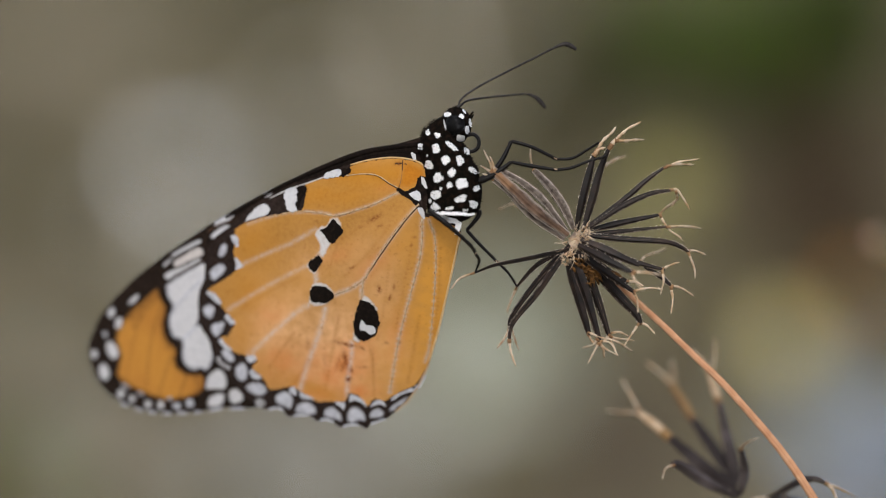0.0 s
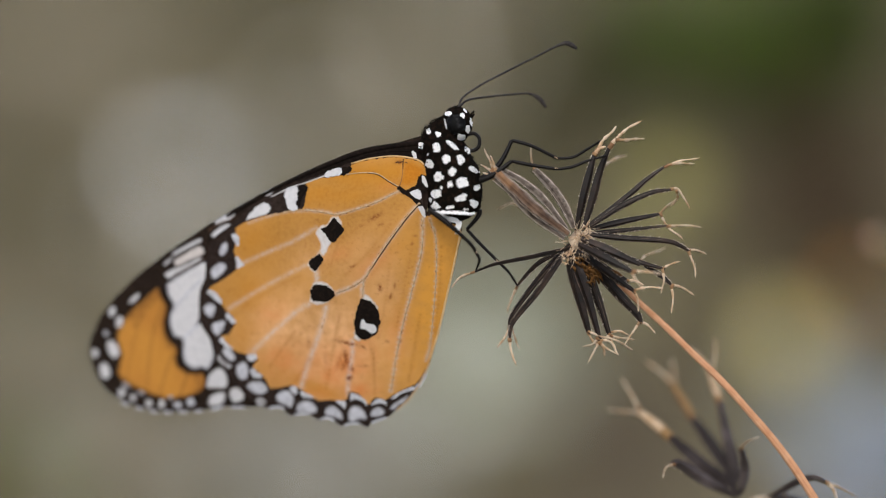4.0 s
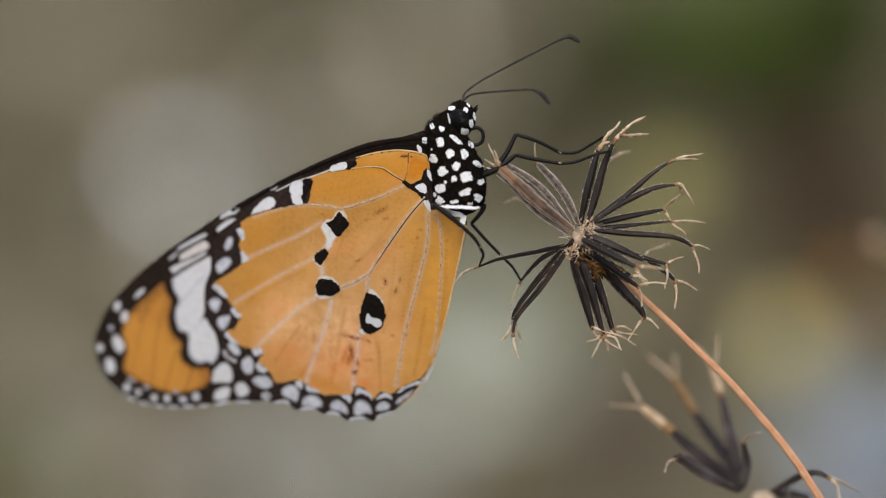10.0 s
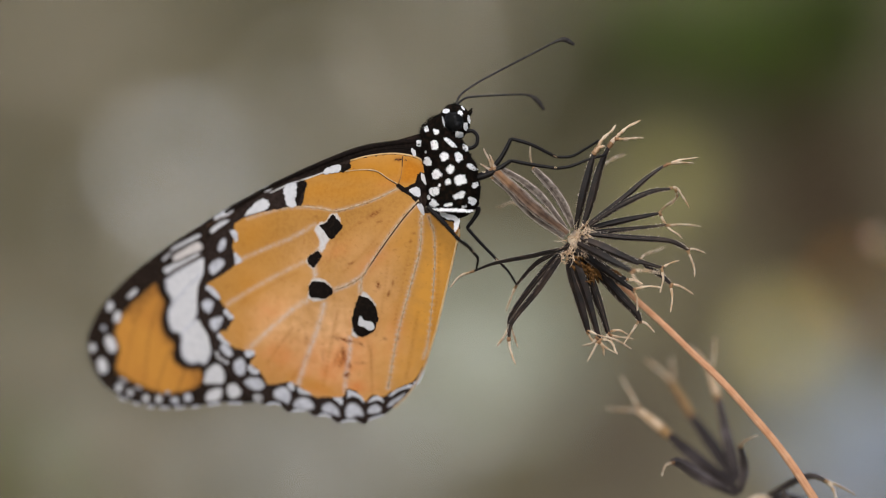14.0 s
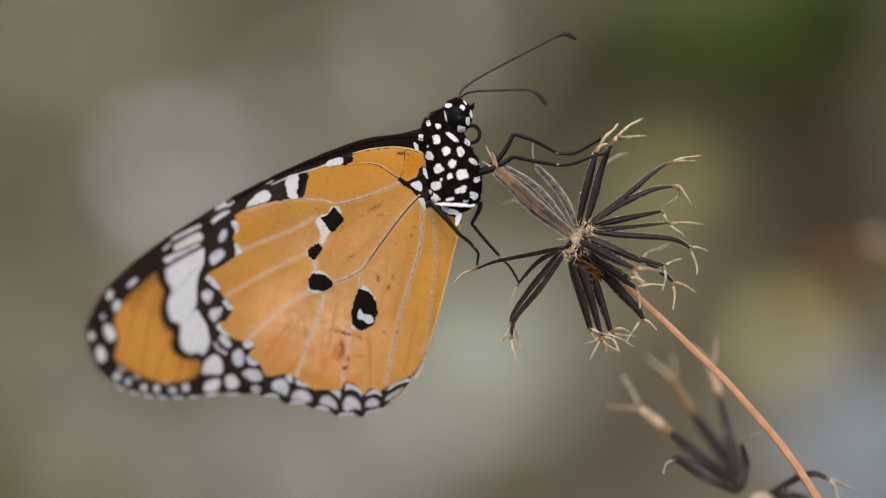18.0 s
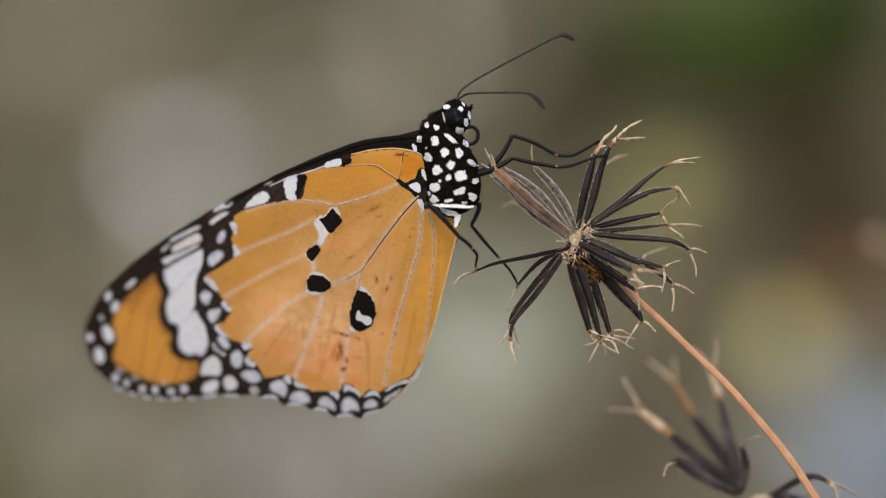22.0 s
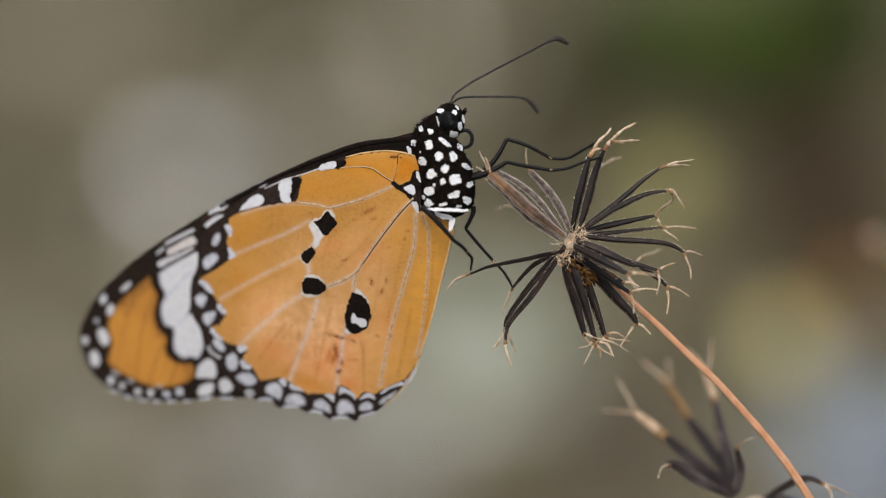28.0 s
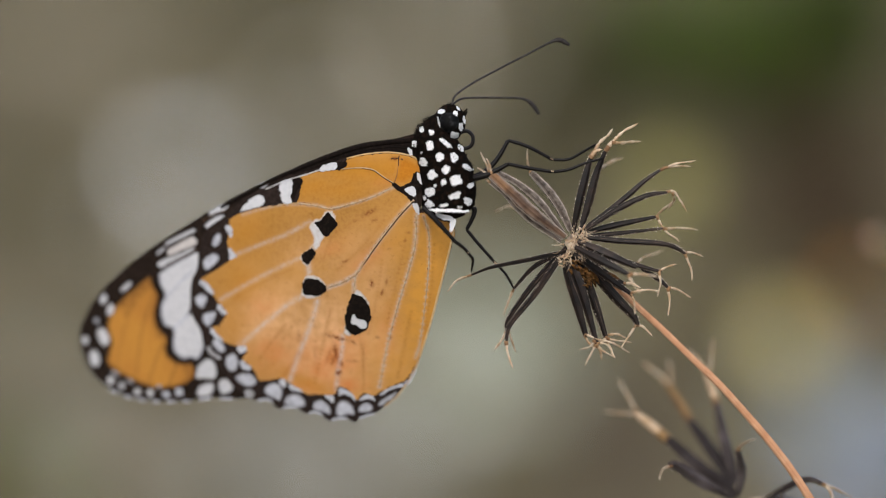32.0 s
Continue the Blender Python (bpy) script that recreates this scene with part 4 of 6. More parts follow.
HIND_MARKS = {
    "dust": along((([(558, 406), (520, 428), (470, 450), (425, 470)], 3.8, 0.55), ([(548, 468), (500, 492), (450, 520), (405, 548)], 3.8, 0.5),
                   ([(546, 540), (520, 556), (480, 592), (440, 630)], 4.5, 0.65), ([(576, 546), (566, 585), (548, 636), (530, 692)], 4.5, 0.75),
                   ([(622, 606), (622, 630), (616, 668), (614, 702)], 4.0, 0.75), ([(573, 440), (562, 456)], 4.5, 0.9), ([(558, 484), (560, 500)], 4.5, 0.9),
                   ([(747, 388), (744, 450), (726, 522), (706, 600), (690, 694)], 4.0, 0.75), ([(759, 390), (770, 425), (770, 500), (760, 610), (752, 640)], 3.1, 0.65),
                   ([(643, 497), (620, 511), (594, 521)], 4.5, 0.8), ([(590, 383), (625, 374), (665, 360), (706, 340)], 3.1, 0.6),
                   ([(590, 382), (560, 376), (500, 378), (440, 396)], 3.1, 0.6), ([(742, 362), (715, 392), (680, 440), (643, 497), (640, 530)], 4.0, 0.7))),
    # paler orange with painted-in brightness, mostly on the lower wing
    "pale_lift": patches(((590, 620, 95, 95, 0, 1.0), (500, 580, 80, 60, 20, 0.8), (640, 470, 110, 50, 40, 0.35), (720, 560, 40, 120, -15, 0.2),
                      (560, 460, 60, 40, 0, 0.35), (690, 630, 55, 70, -20, 0.6), (620, 670, 80, 34, 0, 0.5), (680, 500, 45, 80, 0, 0.5))),
    "amber": patches(((760, 520, 42, 190, -12, 1.0), (720, 640, 50, 60, -20, 0.6), (720, 430, 40, 60, -20, 0.5))),
    "blush": patches(((600, 655, 50, 42, 20, 0.95), (545, 650, 40, 36, 0, 0.7), (630, 690, 40, 18, 0, 0.8), (500, 640, 40, 34, 20, 0.6), (565, 696, 36, 14, 0, 0.7), (640, 620, 30, 40, 0, 0.5), (700, 600, 22, 50, -10, 0.35), (660, 470, 40, 16, 40, 0.4),
                      (480, 560, 30, 22, 30, 0.4), (600, 450, 30, 14, 20, 0.35), (690, 330, 26, 10, 20, 0.3))),
    # painted shade of folds between the veins
    "fold_shade": along((([(654, 612), (660, 650), (662, 700)], 3.2, 0.4), ([(688, 470), (680, 540), (668, 600)], 3.0, 0.4), ([(600, 560), (590, 610), (576, 690)], 3.2, 0.5),
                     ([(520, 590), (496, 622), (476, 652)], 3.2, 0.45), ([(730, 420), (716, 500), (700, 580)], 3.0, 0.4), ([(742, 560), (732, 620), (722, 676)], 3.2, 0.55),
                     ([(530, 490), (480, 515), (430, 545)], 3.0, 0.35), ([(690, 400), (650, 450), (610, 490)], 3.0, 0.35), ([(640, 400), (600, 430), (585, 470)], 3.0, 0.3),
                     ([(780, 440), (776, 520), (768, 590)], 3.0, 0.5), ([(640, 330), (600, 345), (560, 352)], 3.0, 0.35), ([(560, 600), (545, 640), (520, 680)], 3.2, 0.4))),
    "gold": patches(((660, 310, 90, 25, 5, 0.8), (560, 345, 60, 22, 12, 0.55), (450, 430, 40, 45, 0, 0.4), (430, 590, 25, 40, 0, 0.4), (560, 690, 60, 14, -20, 0.6), (776, 590, 10, 60, -14, 0.4),
                     (440, 520, 30, 40, 0, 0.5), (600, 350, 80, 20, 10, 0.5))),
    "field": lambda x, y: np.ones_like(x),
    "worn": patches(((671, 512, 4, 6, 10, 1), (690, 527, 2.5, 7, -20, .8), (664, 386, 12, 4, 25, .9), (672, 400, 5, 3, 0, .8), (697, 508, 2.5, 6, 0, .6),
                     (622, 474, 6, 2.5, 20, .8), (613, 610, 18, 3, -14, 1.2), (617, 671, 5, 5, 0, 1.4), (611, 636, 4, 14, 10, 1.2), (606, 650, 3, 7, -20, 1), (622, 655, 3, 5, 10, .9), (545, 608, 3, 9, 0, .5),
                     (600, 640, 4, 16, -20, .4), (640, 650, 12, 2, 0, .5), (706, 606, 3, 4, 0, .7), (684, 607, 4, 2, -30, .7))),
}
SPECKS = patches(((706, 290, 8, 3, 0, 1), (640, 402, 5, 2, 10, .6), (560, 392, 4, 2, 0, .5), (728, 434, 3, 2, 0, .6), (575, 640, 3, 12, 0, .35),
                  (640, 615, 8, 2, -40, .8), (660, 640, 2, 20, 0, .3), (700, 450, 3, 2, 20, .5), (735, 420, 2, 2, 0, .7)))
HIND_MARKS["worn"] = (lambda first: lambda x, y: np.maximum(first(x, y), SPECKS(x, y)))(HIND_MARKS["worn"])


def paint(wing, name, ring, height, off, mat, seed=0, ragged=0.5, step=14, label="", marks=None, soft=0.0):
    return part(name, sheet(name, ring, height, off, mat, 0.025, step, ragged, O, seed, marks, soft), wing, label)


def shrunk(ring, k):
    """The ring drawn in towards its middle."""
    cx, cy = sum(p[0] for p in ring) / len(ring), sum(p[1] for p in ring) / len(ring)
    return [(cx + k * (x - cx), cy + k * (y - cy)) for x, y in ring]


def ovals(wing, name, height, off, mat, rows, label="", step=3, size=1.0, soft=2.2):
    for i, r in enumerate(rows):
        paint(wing, name, spline(oval(r[0], r[1], r[2] * size, r[3] * size, *r[4:], seed=i), 3, True), height, off, mat, i, 0.8, step, label, None, soft)


def ridge(wing, pts, r0, r1, mat, height, name="vein", lift=0.03, flat=0.35, label="", seed=0):
    """A wing vein: a low rounded ridge along the drawn points."""
    pts = spline(pts, 8)
    n = len(pts)
    line = [P(x, y, height(x, y) + lift) for x, y in pts]
    sh = Shape(O)
    sh.tube(line, [UNIT * (r0 + (r1 - r0) * i / (n - 1)) * (1 + 0.25 * noise.noise(Vector((i * 0.8, seed, 0)))) for i in range(n)], 6, flat=flat)
    part(name, sh.mesh(name, mat), wing, label)


def build_wings(root):
    """The four wings; returns them."""
    def wing(name, ring, height, label):
        return part(name, sheet(name, spline(ring, 5, True), height, 0, SOOTY if name == "forewing" else BORDER, 0.05, 18, 0.3, O), root, label)

    far_f = wing("forewing", [(x + 2, y - 1) for x, y in FORE[:11]] + FORE[11:], far_fore, "far forewing, black-edged")
    far_h = wing("hindwing", [(x - 5, y - 3) for x, y in HIND], far_hind, "far hindwing")
    paint(far_h, "orange_field", spline(HIND_ORANGE + HIND_ORANGE_TOP, 3, True), far_hind, -0.08, ORANGE, 1)

    fw = wing("forewing", FORE, near_fore, "forewing with orange tip, white band and black border")
    h = near_fore
    paint(fw, "orange_tip", spline(FORE_ORANGE, 4, True), h, 0.03, APEX, 2, 0.8, 2.8, "", {"dust": along((
        ([(290, 525), (268, 600), (258, 695)], 3.2, 0.8), ([(312, 610), (296, 650), (280, 705)], 3.2, 0.7), ([(275, 520), (240, 590), (222, 675)], 3.2, 0.6),
        ([(335, 658), (325, 680), (318, 704)], 3.2, 0.7), ([(285, 515), (262, 535), (235, 560)], 11, 0.85), ([(280, 522), (256, 552), (238, 580)], 3.5, 0.9),
        ([(300, 612), (292, 575), (296, 540), (282, 516)], 9, 0.7), ([(345, 664), (352, 680), (350, 694)], 7, 0.6)))}, 4.5)
    # the white band: three lobes between veins, over a greyer ground
    band = [(366, 464), (370, 482), (362, 512), (355, 533), (355, 556), (351, 568), (351, 576), (362, 571), (372, 593), (379, 618), (377, 638), (367, 656), (354, 653), (342, 656),
            (328, 648), (322, 633), (322, 613), (319, 602), (307, 598), (299, 580), (299, 560), (305, 543), (296, 525), (293, 508), (298, 501), (330, 480)]
    paint(fw, "white_band", spline(band, 4, True), h, 0.055, BLUISH, 3, 0.6, 5, "", None, 3.0)
    for i, ring in enumerate((
            [(298, 508), (300, 522), (310, 539), (318, 532), (332, 516), (350, 500), (366, 483), (366, 473), (358, 467), (342, 478), (322, 490), (303, 502)],
            [(310, 548), (304, 561), (304, 580), (311, 593), (322, 597), (333, 587), (346, 574), (351, 556), (351, 533), (359, 511), (365, 491), (350, 506), (334, 521), (320, 537)],
            [(360, 576), (349, 581), (336, 593), (327, 604), (327, 632), (332, 643), (342, 650), (354, 647), (364, 650), (373, 636), (374, 618), (369, 595)])):
        paint(fw, "white_lobe", spline(ring, 4, True), h, 0.075, WHITE, 5 + i, 0.5, 5)
    for i, (mat, ring) in enumerate((
            (WHITE, [(303, 450), (318, 441), (338, 430), (352, 424), (357, 428), (345, 436), (325, 446), (308, 455)]),
            (WHITE, [(288, 469), (297, 460), (305, 456), (304, 461), (296, 469), (290, 473)]),
            (CREAM, [(306, 466), (312, 459), (330, 448), (347, 438), (357, 440), (361, 450), (352, 457), (336, 463), (318, 472), (309, 473)]),
            (WHITE, [(290, 489), (296, 482), (312, 475), (332, 467), (350, 458), (357, 461), (348, 468), (328, 478), (310, 488), (298, 496)]))):
        paint(fw, "white_streak", spline(ring, 4, True), h, 0.065, mat, i + 30, 0.5, 3, "", None, 2.2)
    ovals(fw, "white_streak", h, 0.06, WHITE, ((396, 390, 20, 6.2, 30),
                                              (392, 411, 22, 8, 28), (474, 344, 9, 5, 28), (436, 388, 12, 3, 38)))
    ovals(fw, "white_spot", h, 0.06, WHITE, ((197, 553, 7, 11, -15), (210, 572, 8, 12, -15), (236, 531, 14, 5, 42), (199, 620, 11, 18, 20), (167, 627, 7, 9),
                                            (184, 658, 10, 17, 12), (214, 697, 8, 9), (234, 706, 6, 8), (262, 716, 7, 8), (285, 717, 7, 9)), size=0.93)
    ovals(fw, "white_spot", h, 0.06, BLUISH, ((313, 719, 9, 8), (336, 714, 9, 10), (186, 592, 5, 7, 20),
                                            (300, 706, 6, 4), (222, 684, 11, 4, -30), (248, 697, 8, 4, -20)), size=0.84)
    for i, ring in enumerate((
            [(363, 689), (365, 671), (373, 659), (384, 652), (395, 656), (402, 670), (402, 685), (394, 691), (377, 690)],
            [(366, 711), (374, 700), (387, 695), (398, 698), (397, 710), (392, 718), (377, 722), (367, 719)],
            [(404, 696), (409, 688), (419, 687), (430, 695), (432, 706), (424, 714), (412, 716), (405, 708)])):
        paint(fw, "white_spot", spline(shrunk(ring, 0.97), 3, True), h, 0.06, WHITE, i + 40, 0.7, 3, "", None, 2.6)
    for i, p in enumerate(([(360, 461), (338, 473), (306, 493)], [(412, 392), (390, 396), (366, 412)])):
        ridge(fw, p, 1.4, 1.1, DARKVEIN, h, lift=0.085, flat=0.2, seed=i)
    for i, p in enumerate(([(213, 713), (219, 716), (227, 719)], [(238, 723), (245, 725), (252, 727)], [(263, 729), (270, 730), (277, 731)], [(288, 732), (296, 732), (303, 732)],
                           [(314, 732), (322, 731), (331, 731)], [(343, 730), (350, 730), (357, 729)], [(372, 728), (382, 725), (393, 723)], [(408, 723), (420, 723), (431, 723)])):
        ridge(fw, p, 2.0, 2.0, BLUISH, h, "fringe", 0.02, 0.5, seed=80 + i)
    ridge(fw, [(745, 256), (690, 262), (640, 272), (580, 294), (520, 320), (470, 345), (400, 386)], 5, 3, BLACK, h, "costa", 0.03, 0.8, "dark thickened front edge")
    paint(fw, "black_front", spline([(744, 260), (690, 266), (640, 276), (580, 298), (530, 320), (528, 334), (580, 314), (640, 292), (690, 282), (742, 278)], 4, True), h, 0.035, BLACK, 12, 0.8, 6)
    ridge(fw, [(742, 272), (700, 270), (655, 276), (625, 285)], 1.6, 1.2, BLACK, h, lift=0.05, seed=3)

    hw = wing("hindwing", HIND, near_hind, "hindwing, orange with pale veins and white-spotted black border")
    h = near_hind
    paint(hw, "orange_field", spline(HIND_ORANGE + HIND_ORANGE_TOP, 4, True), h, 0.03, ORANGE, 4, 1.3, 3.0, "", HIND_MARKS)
    paint(hw, "orange_base", spline([(754, 303), (740, 290), (714, 285), (706, 310), (704, 328), (716, 336), (732, 332), (750, 318)], 4, True), h, 0.055, HUMERAL, 6, 0.6, 3, "", None, 6.0)
    # black marks with pale rims
    for i, (pale, dark) in enumerate((
            ([(584, 387), (596, 385), (603, 394), (604, 402), (592, 420), (582, 436), (573, 456), (564, 452), (565, 432), (556, 414), (566, 402), (578, 398)],
             [(589, 389), (598, 396), (608, 408), (600, 420), (586, 432), (576, 420), (567, 407), (578, 402)]),
            ([(546, 464), (556, 455), (566, 450), (570, 458), (566, 470), (558, 488), (549, 480), (541, 471)],
             [(546, 464), (555, 457), (565, 452), (570, 464), (564, 474), (556, 483), (548, 475)]),
            ([(550, 508), (560, 500), (576, 503), (590, 516), (586, 528), (574, 541), (552, 542), (546, 532)],
             [(549, 514), (556, 507), (575, 508), (590, 519), (588, 530), (576, 536), (551, 534)]),
            ([(638, 530), (646, 523), (660, 535), (668, 550), (650, 560), (642, 590), (638, 605), (624, 604), (625, 592), (632, 555)],
             [(637, 533), (645, 532), (664, 545), (672, 570), (668, 582), (664, 594), (650, 602), (640, 604), (628, 592), (625, 572), (631, 548)]))):
        paint(hw, "pale_rim", spline(pale, 4, True), h, 0.06, RIMGREY, i, 1.2, 3, "", None, 2.0)
        paint(hw, "black_mark", spline(dark, 4, True), h, 0.09, BLACK, i + 20, 1.4, 7)
    paint(hw, "white_mark", spline([(637, 574), (641, 567), (647, 575), (661, 578), (665, 588), (656, 593), (646, 586), (637, 584)], 3, True), h, 0.12, WHITE, 2, 0.3, 6)
    # dark and white scales at the root and the front edge
    paint(hw, "black_base", spline([(701, 336), (708, 333), (722, 343), (738, 352), (748, 368), (748, 384), (740, 372), (728, 356), (712, 346)], 4, True), h, 0.07, BLACK, 8, 0.8)
    for i, ring in enumerate(([(527, 329), (543, 331), (541, 344), (534, 351), (530, 366), (524, 368), (525, 345)],
                              [(604, 299), (613, 298), (622, 300), (618, 308), (607, 314), (602, 308)],
                              [(738, 316), (748, 311), (757, 318), (756, 338), (748, 346), (738, 341), (725, 345), (716, 340), (730, 335), (737, 327)])):
        paint(hw, "black_patch", spline(ring, 4, True), h, 0.066, BLACK, i + 10, 1.6, 4)
    for i, ring in enumerate(([(722, 342), (738, 336), (746, 344), (746, 356), (736, 356), (728, 350)], [(736, 368), (746, 366), (753, 376), (752, 390), (744, 382)],
                              [(746, 312), (752, 318), (757, 334), (752, 332), (745, 322)],
                              [(727, 268), (733, 270), (738, 282), (733, 285), (729, 278)], [(574, 308), (590, 301), (603, 300), (603, 311), (588, 315), (574, 316)],
                              [(502, 344), (510, 333), (524, 332), (526, 346), (524, 362), (526, 375), (512, 376), (505, 364)],
                              [(450, 370), (462, 362), (474, 362), (478, 372), (470, 382), (448, 388), (432, 394), (440, 382)])):
        paint(hw, "white_patch", spline(shrunk(ring, 0.82 if i in (0, 1, 3) else 0.95), 4, True), h, 0.10, WHITE, i, 1.2, 6)
    # the border: pale spots in the black, and pale tips where it meets the orange
    for i, ring in enumerate((
            [(386, 453), (387, 442), (393, 432), (400, 430), (403, 438), (400, 450), (392, 457)],
            [(371, 491), (371, 479), (381, 469), (394, 466), (400, 472), (398, 482), (387, 492), (377, 498)],
            [(358, 551), (361, 542), (370, 538), (380, 542), (381, 552), (375, 564), (366, 564)],
            [(372, 583), (375, 574), (389, 569), (399, 570), (397, 580), (389, 594), (383, 598), (375, 591)],
            [(391, 623), (397, 616), (407, 620), (416, 632), (415, 641), (406, 642), (396, 634)],
            [(415, 660), (418, 647), (428, 641), (437, 647), (440, 661), (435, 674), (427, 675), (417, 668)],
            [(434, 687), (439, 679), (451, 676), (463, 678), (471, 686), (473, 695), (462, 702), (448, 699)])):
        paint(hw, "white_spot", spline(shrunk(ring, 0.96), 3, True), h, 0.06, BLUISH, i + 50, 0.7, 3, "", None, 2.6)
    for i, ring in enumerate((
            [(486, 708), (489, 698), (497, 693), (509, 693), (518, 702), (519, 714), (514, 725), (504, 721), (492, 716)],
            [(522, 729), (526, 716), (536, 711), (548, 712), (558, 720), (561, 731), (552, 735), (537, 735)],
            [(573, 736), (575, 725), (584, 720), (594, 722), (603, 732), (606, 745), (597, 744), (585, 741)],
            [(614, 745), (614, 733), (620, 722), (630, 720), (640, 725), (648, 738), (647, 746), (635, 745), (623, 750)],
            [(653, 739), (657, 728), (667, 722), (676, 725), (680, 733), (675, 739), (663, 741)],
            [(688, 726), (696, 716), (710, 707), (721, 701), (718, 710), (704, 721), (692, 730)])):
        paint(hw, "white_spot", spline(shrunk(ring, 0.97), 3, True), h, 0.06, BLUISH, i + 60, 0.7, 3, "", None, 2.6)
    for i, ring in enumerate((
            [(386, 630), (394, 641), (408, 649), (404, 654), (392, 648), (384, 640)], [(452, 708), (464, 706), (470, 715), (462, 721), (452, 716)])):
        paint(hw, "grey_streak", spline(ring, 3, True), h, 0.055, GREYVEIN, i + 70, 0.7, 7)
    for i, ring in enumerate((
            [(407, 417), (417, 416), (422, 422), (423, 432), (419, 440), (414, 432)],
            [(414, 457), (420, 456), (426, 465), (433, 471), (424, 476), (417, 479), (417, 468)],
            [(363, 519), (369, 514), (379, 518), (390, 530), (394, 540), (386, 540), (374, 529)],
            [(396, 560), (402, 555), (410, 563), (418, 573), (409, 576), (401, 568)],
            [(385, 604), (390, 598), (399, 608), (410, 618), (412, 623), (404, 622), (394, 614)],
            [(434, 633), (442, 628), (451, 629), (455, 637), (446, 642), (440, 642)], [(440, 659), (445, 653), (453, 659), (464, 668), (459, 673), (447, 670)])):
        paint(hw, "pale_scallop", spline(shrunk(ring, 0.9), 3, True), h, 0.058, BLUISH, i + 80, 0.7, 7)
    for i, ring in enumerate((
            [(510, 690), (519, 684), (525, 692), (524, 701), (516, 698)], [(528, 694), (538, 697), (547, 701), (558, 709), (546, 707), (532, 705)],
            [(590, 712), (602, 712), (610, 711), (610, 727), (602, 721)], [(617, 712), (619, 697), (634, 702), (646, 711), (650, 723), (640, 714), (626, 709)],
            [(652, 723), (660, 712), (670, 707), (680, 711), (685, 721), (674, 716), (662, 718)],
            [(689, 710), (700, 699), (716, 692), (730, 686), (736, 691), (712, 698), (696, 709)],
            [(733, 686), (742, 679), (749, 664), (756, 662), (748, 680), (739, 691)])):
        paint(hw, "pale_scallop", spline(shrunk(ring, 0.9), 3, True), h, 0.058, BLUISH, i + 90, 0.7, 7)
    # fine raised veins; the paler dust of scales along them is part of the orange field
    for i, (p, a, b) in enumerate((([(747, 388), (744, 450), (726, 522), (706, 600), (690, 694)], 1.9, 1.3), ([(759, 390), (770, 425), (770, 500), (760, 610), (752, 640)], 1.8, 1.2),
                                   ([(643, 497), (620, 511), (594, 521)], 1.5, 1.2), ([(643, 497), (641, 512), (640, 530)], 1.3, 1.2),
                                   ([(590, 383), (625, 374), (665, 360), (706, 340)], 1.6, 1.5), ([(590, 382), (560, 376), (530, 374), (500, 378)], 1.6, 1.3),
                                   ([(704, 333), (688, 324), (668, 311), (645, 308), (612, 311)], 1.5, 1.3))):
        ridge(hw, p, a * 0.78, b * 0.78, VEIN, h, lift=0.062, flat=0.2, seed=i)
    # dark scales scattered beside the veins
    rng = random.Random(31)
    for pts, thick in (([(747, 388), (744, 450), (726, 522), (706, 600), (690, 694)], 4), ([(759, 390), (770, 425), (770, 500), (760, 610)], 3),
                       ([(643, 497), (620, 511), (594, 521)], 9), ([(590, 383), (625, 374), (665, 360), (706, 340)], 18), ([(590, 382), (560, 376), (530, 374), (500, 378)], 14),
                       ([(704, 333), (688, 324), (668, 311), (645, 308), (612, 311)], 16), ([(742, 362), (715, 392), (680, 440), (643, 497)], 22),
                       ([(622, 606), (622, 630), (616, 668), (614, 702)], 12), ([(576, 546), (566, 585), (548, 636), (530, 692)], 5), ([(643, 497), (641, 512), (640, 530)], 6)):
        ln = spline(pts, 24)
        sh = Shape(O)
        for k in range(thick):
            i = rng.randrange(0, len(ln) - 3)
            (x0, y0), (x1, y1) = ln[i], ln[i + rng.choice((1, 1, 2))]
            s = rng.choice((-1, 1)) * rng.uniform(1.0, 3.0)
            d = math.hypot(x1 - x0, y1 - y0)
            q = [(x + s * (y1 - y0) / d, y - s * (x1 - x0) / d) for x, y in ((x0, y0), ((x0 + x1) / 2, (y0 + y1) / 2), (x1, y1))]
            sh.tube([P(x, y, h(x, y) + 0.065) for x, y in q], [UNIT * rng.uniform(0.3, 0.75)] * 3, 5, flat=0.3)
        tagged(part("dark_scales", sh.mesh("dark_scales", SCALES), hw), kind="stuff")
    ridge(hw, [(742, 362), (715, 392), (680, 440), (655, 478), (643, 497)], 2.3, 1.4, VEIN, h, lift=0.04, seed=41)
    ridge(hw, [(741, 364), (715, 394), (680, 442), (655, 480)], 1.05, 0.6, DARKVEIN, h, lift=0.075, seed=42, label="dark vein")
    ridge(hw, [(704, 334), (688, 325), (668, 312), (648, 309)], 0.9, 0.4, DARKVEIN, h, lift=0.078, seed=47, label="dark vein")
    ridge(hw, [(712, 300), (710, 318), (706, 332)], 0.4, 0.9, SCALES, h, lift=0.075, seed=43)
    ridge(hw, [(756, 306), (741, 287), (700, 279), (655, 283), (620, 292)], 1.6, 1.2, GILT, h, "pale_edge", 0.05, seed=44)
    ridge(hw, [(575, 313), (545, 324), (510, 336), (478, 351)], 1.1, 1.0, RIMGREY, h, "pale_edge", 0.05, seed=45)
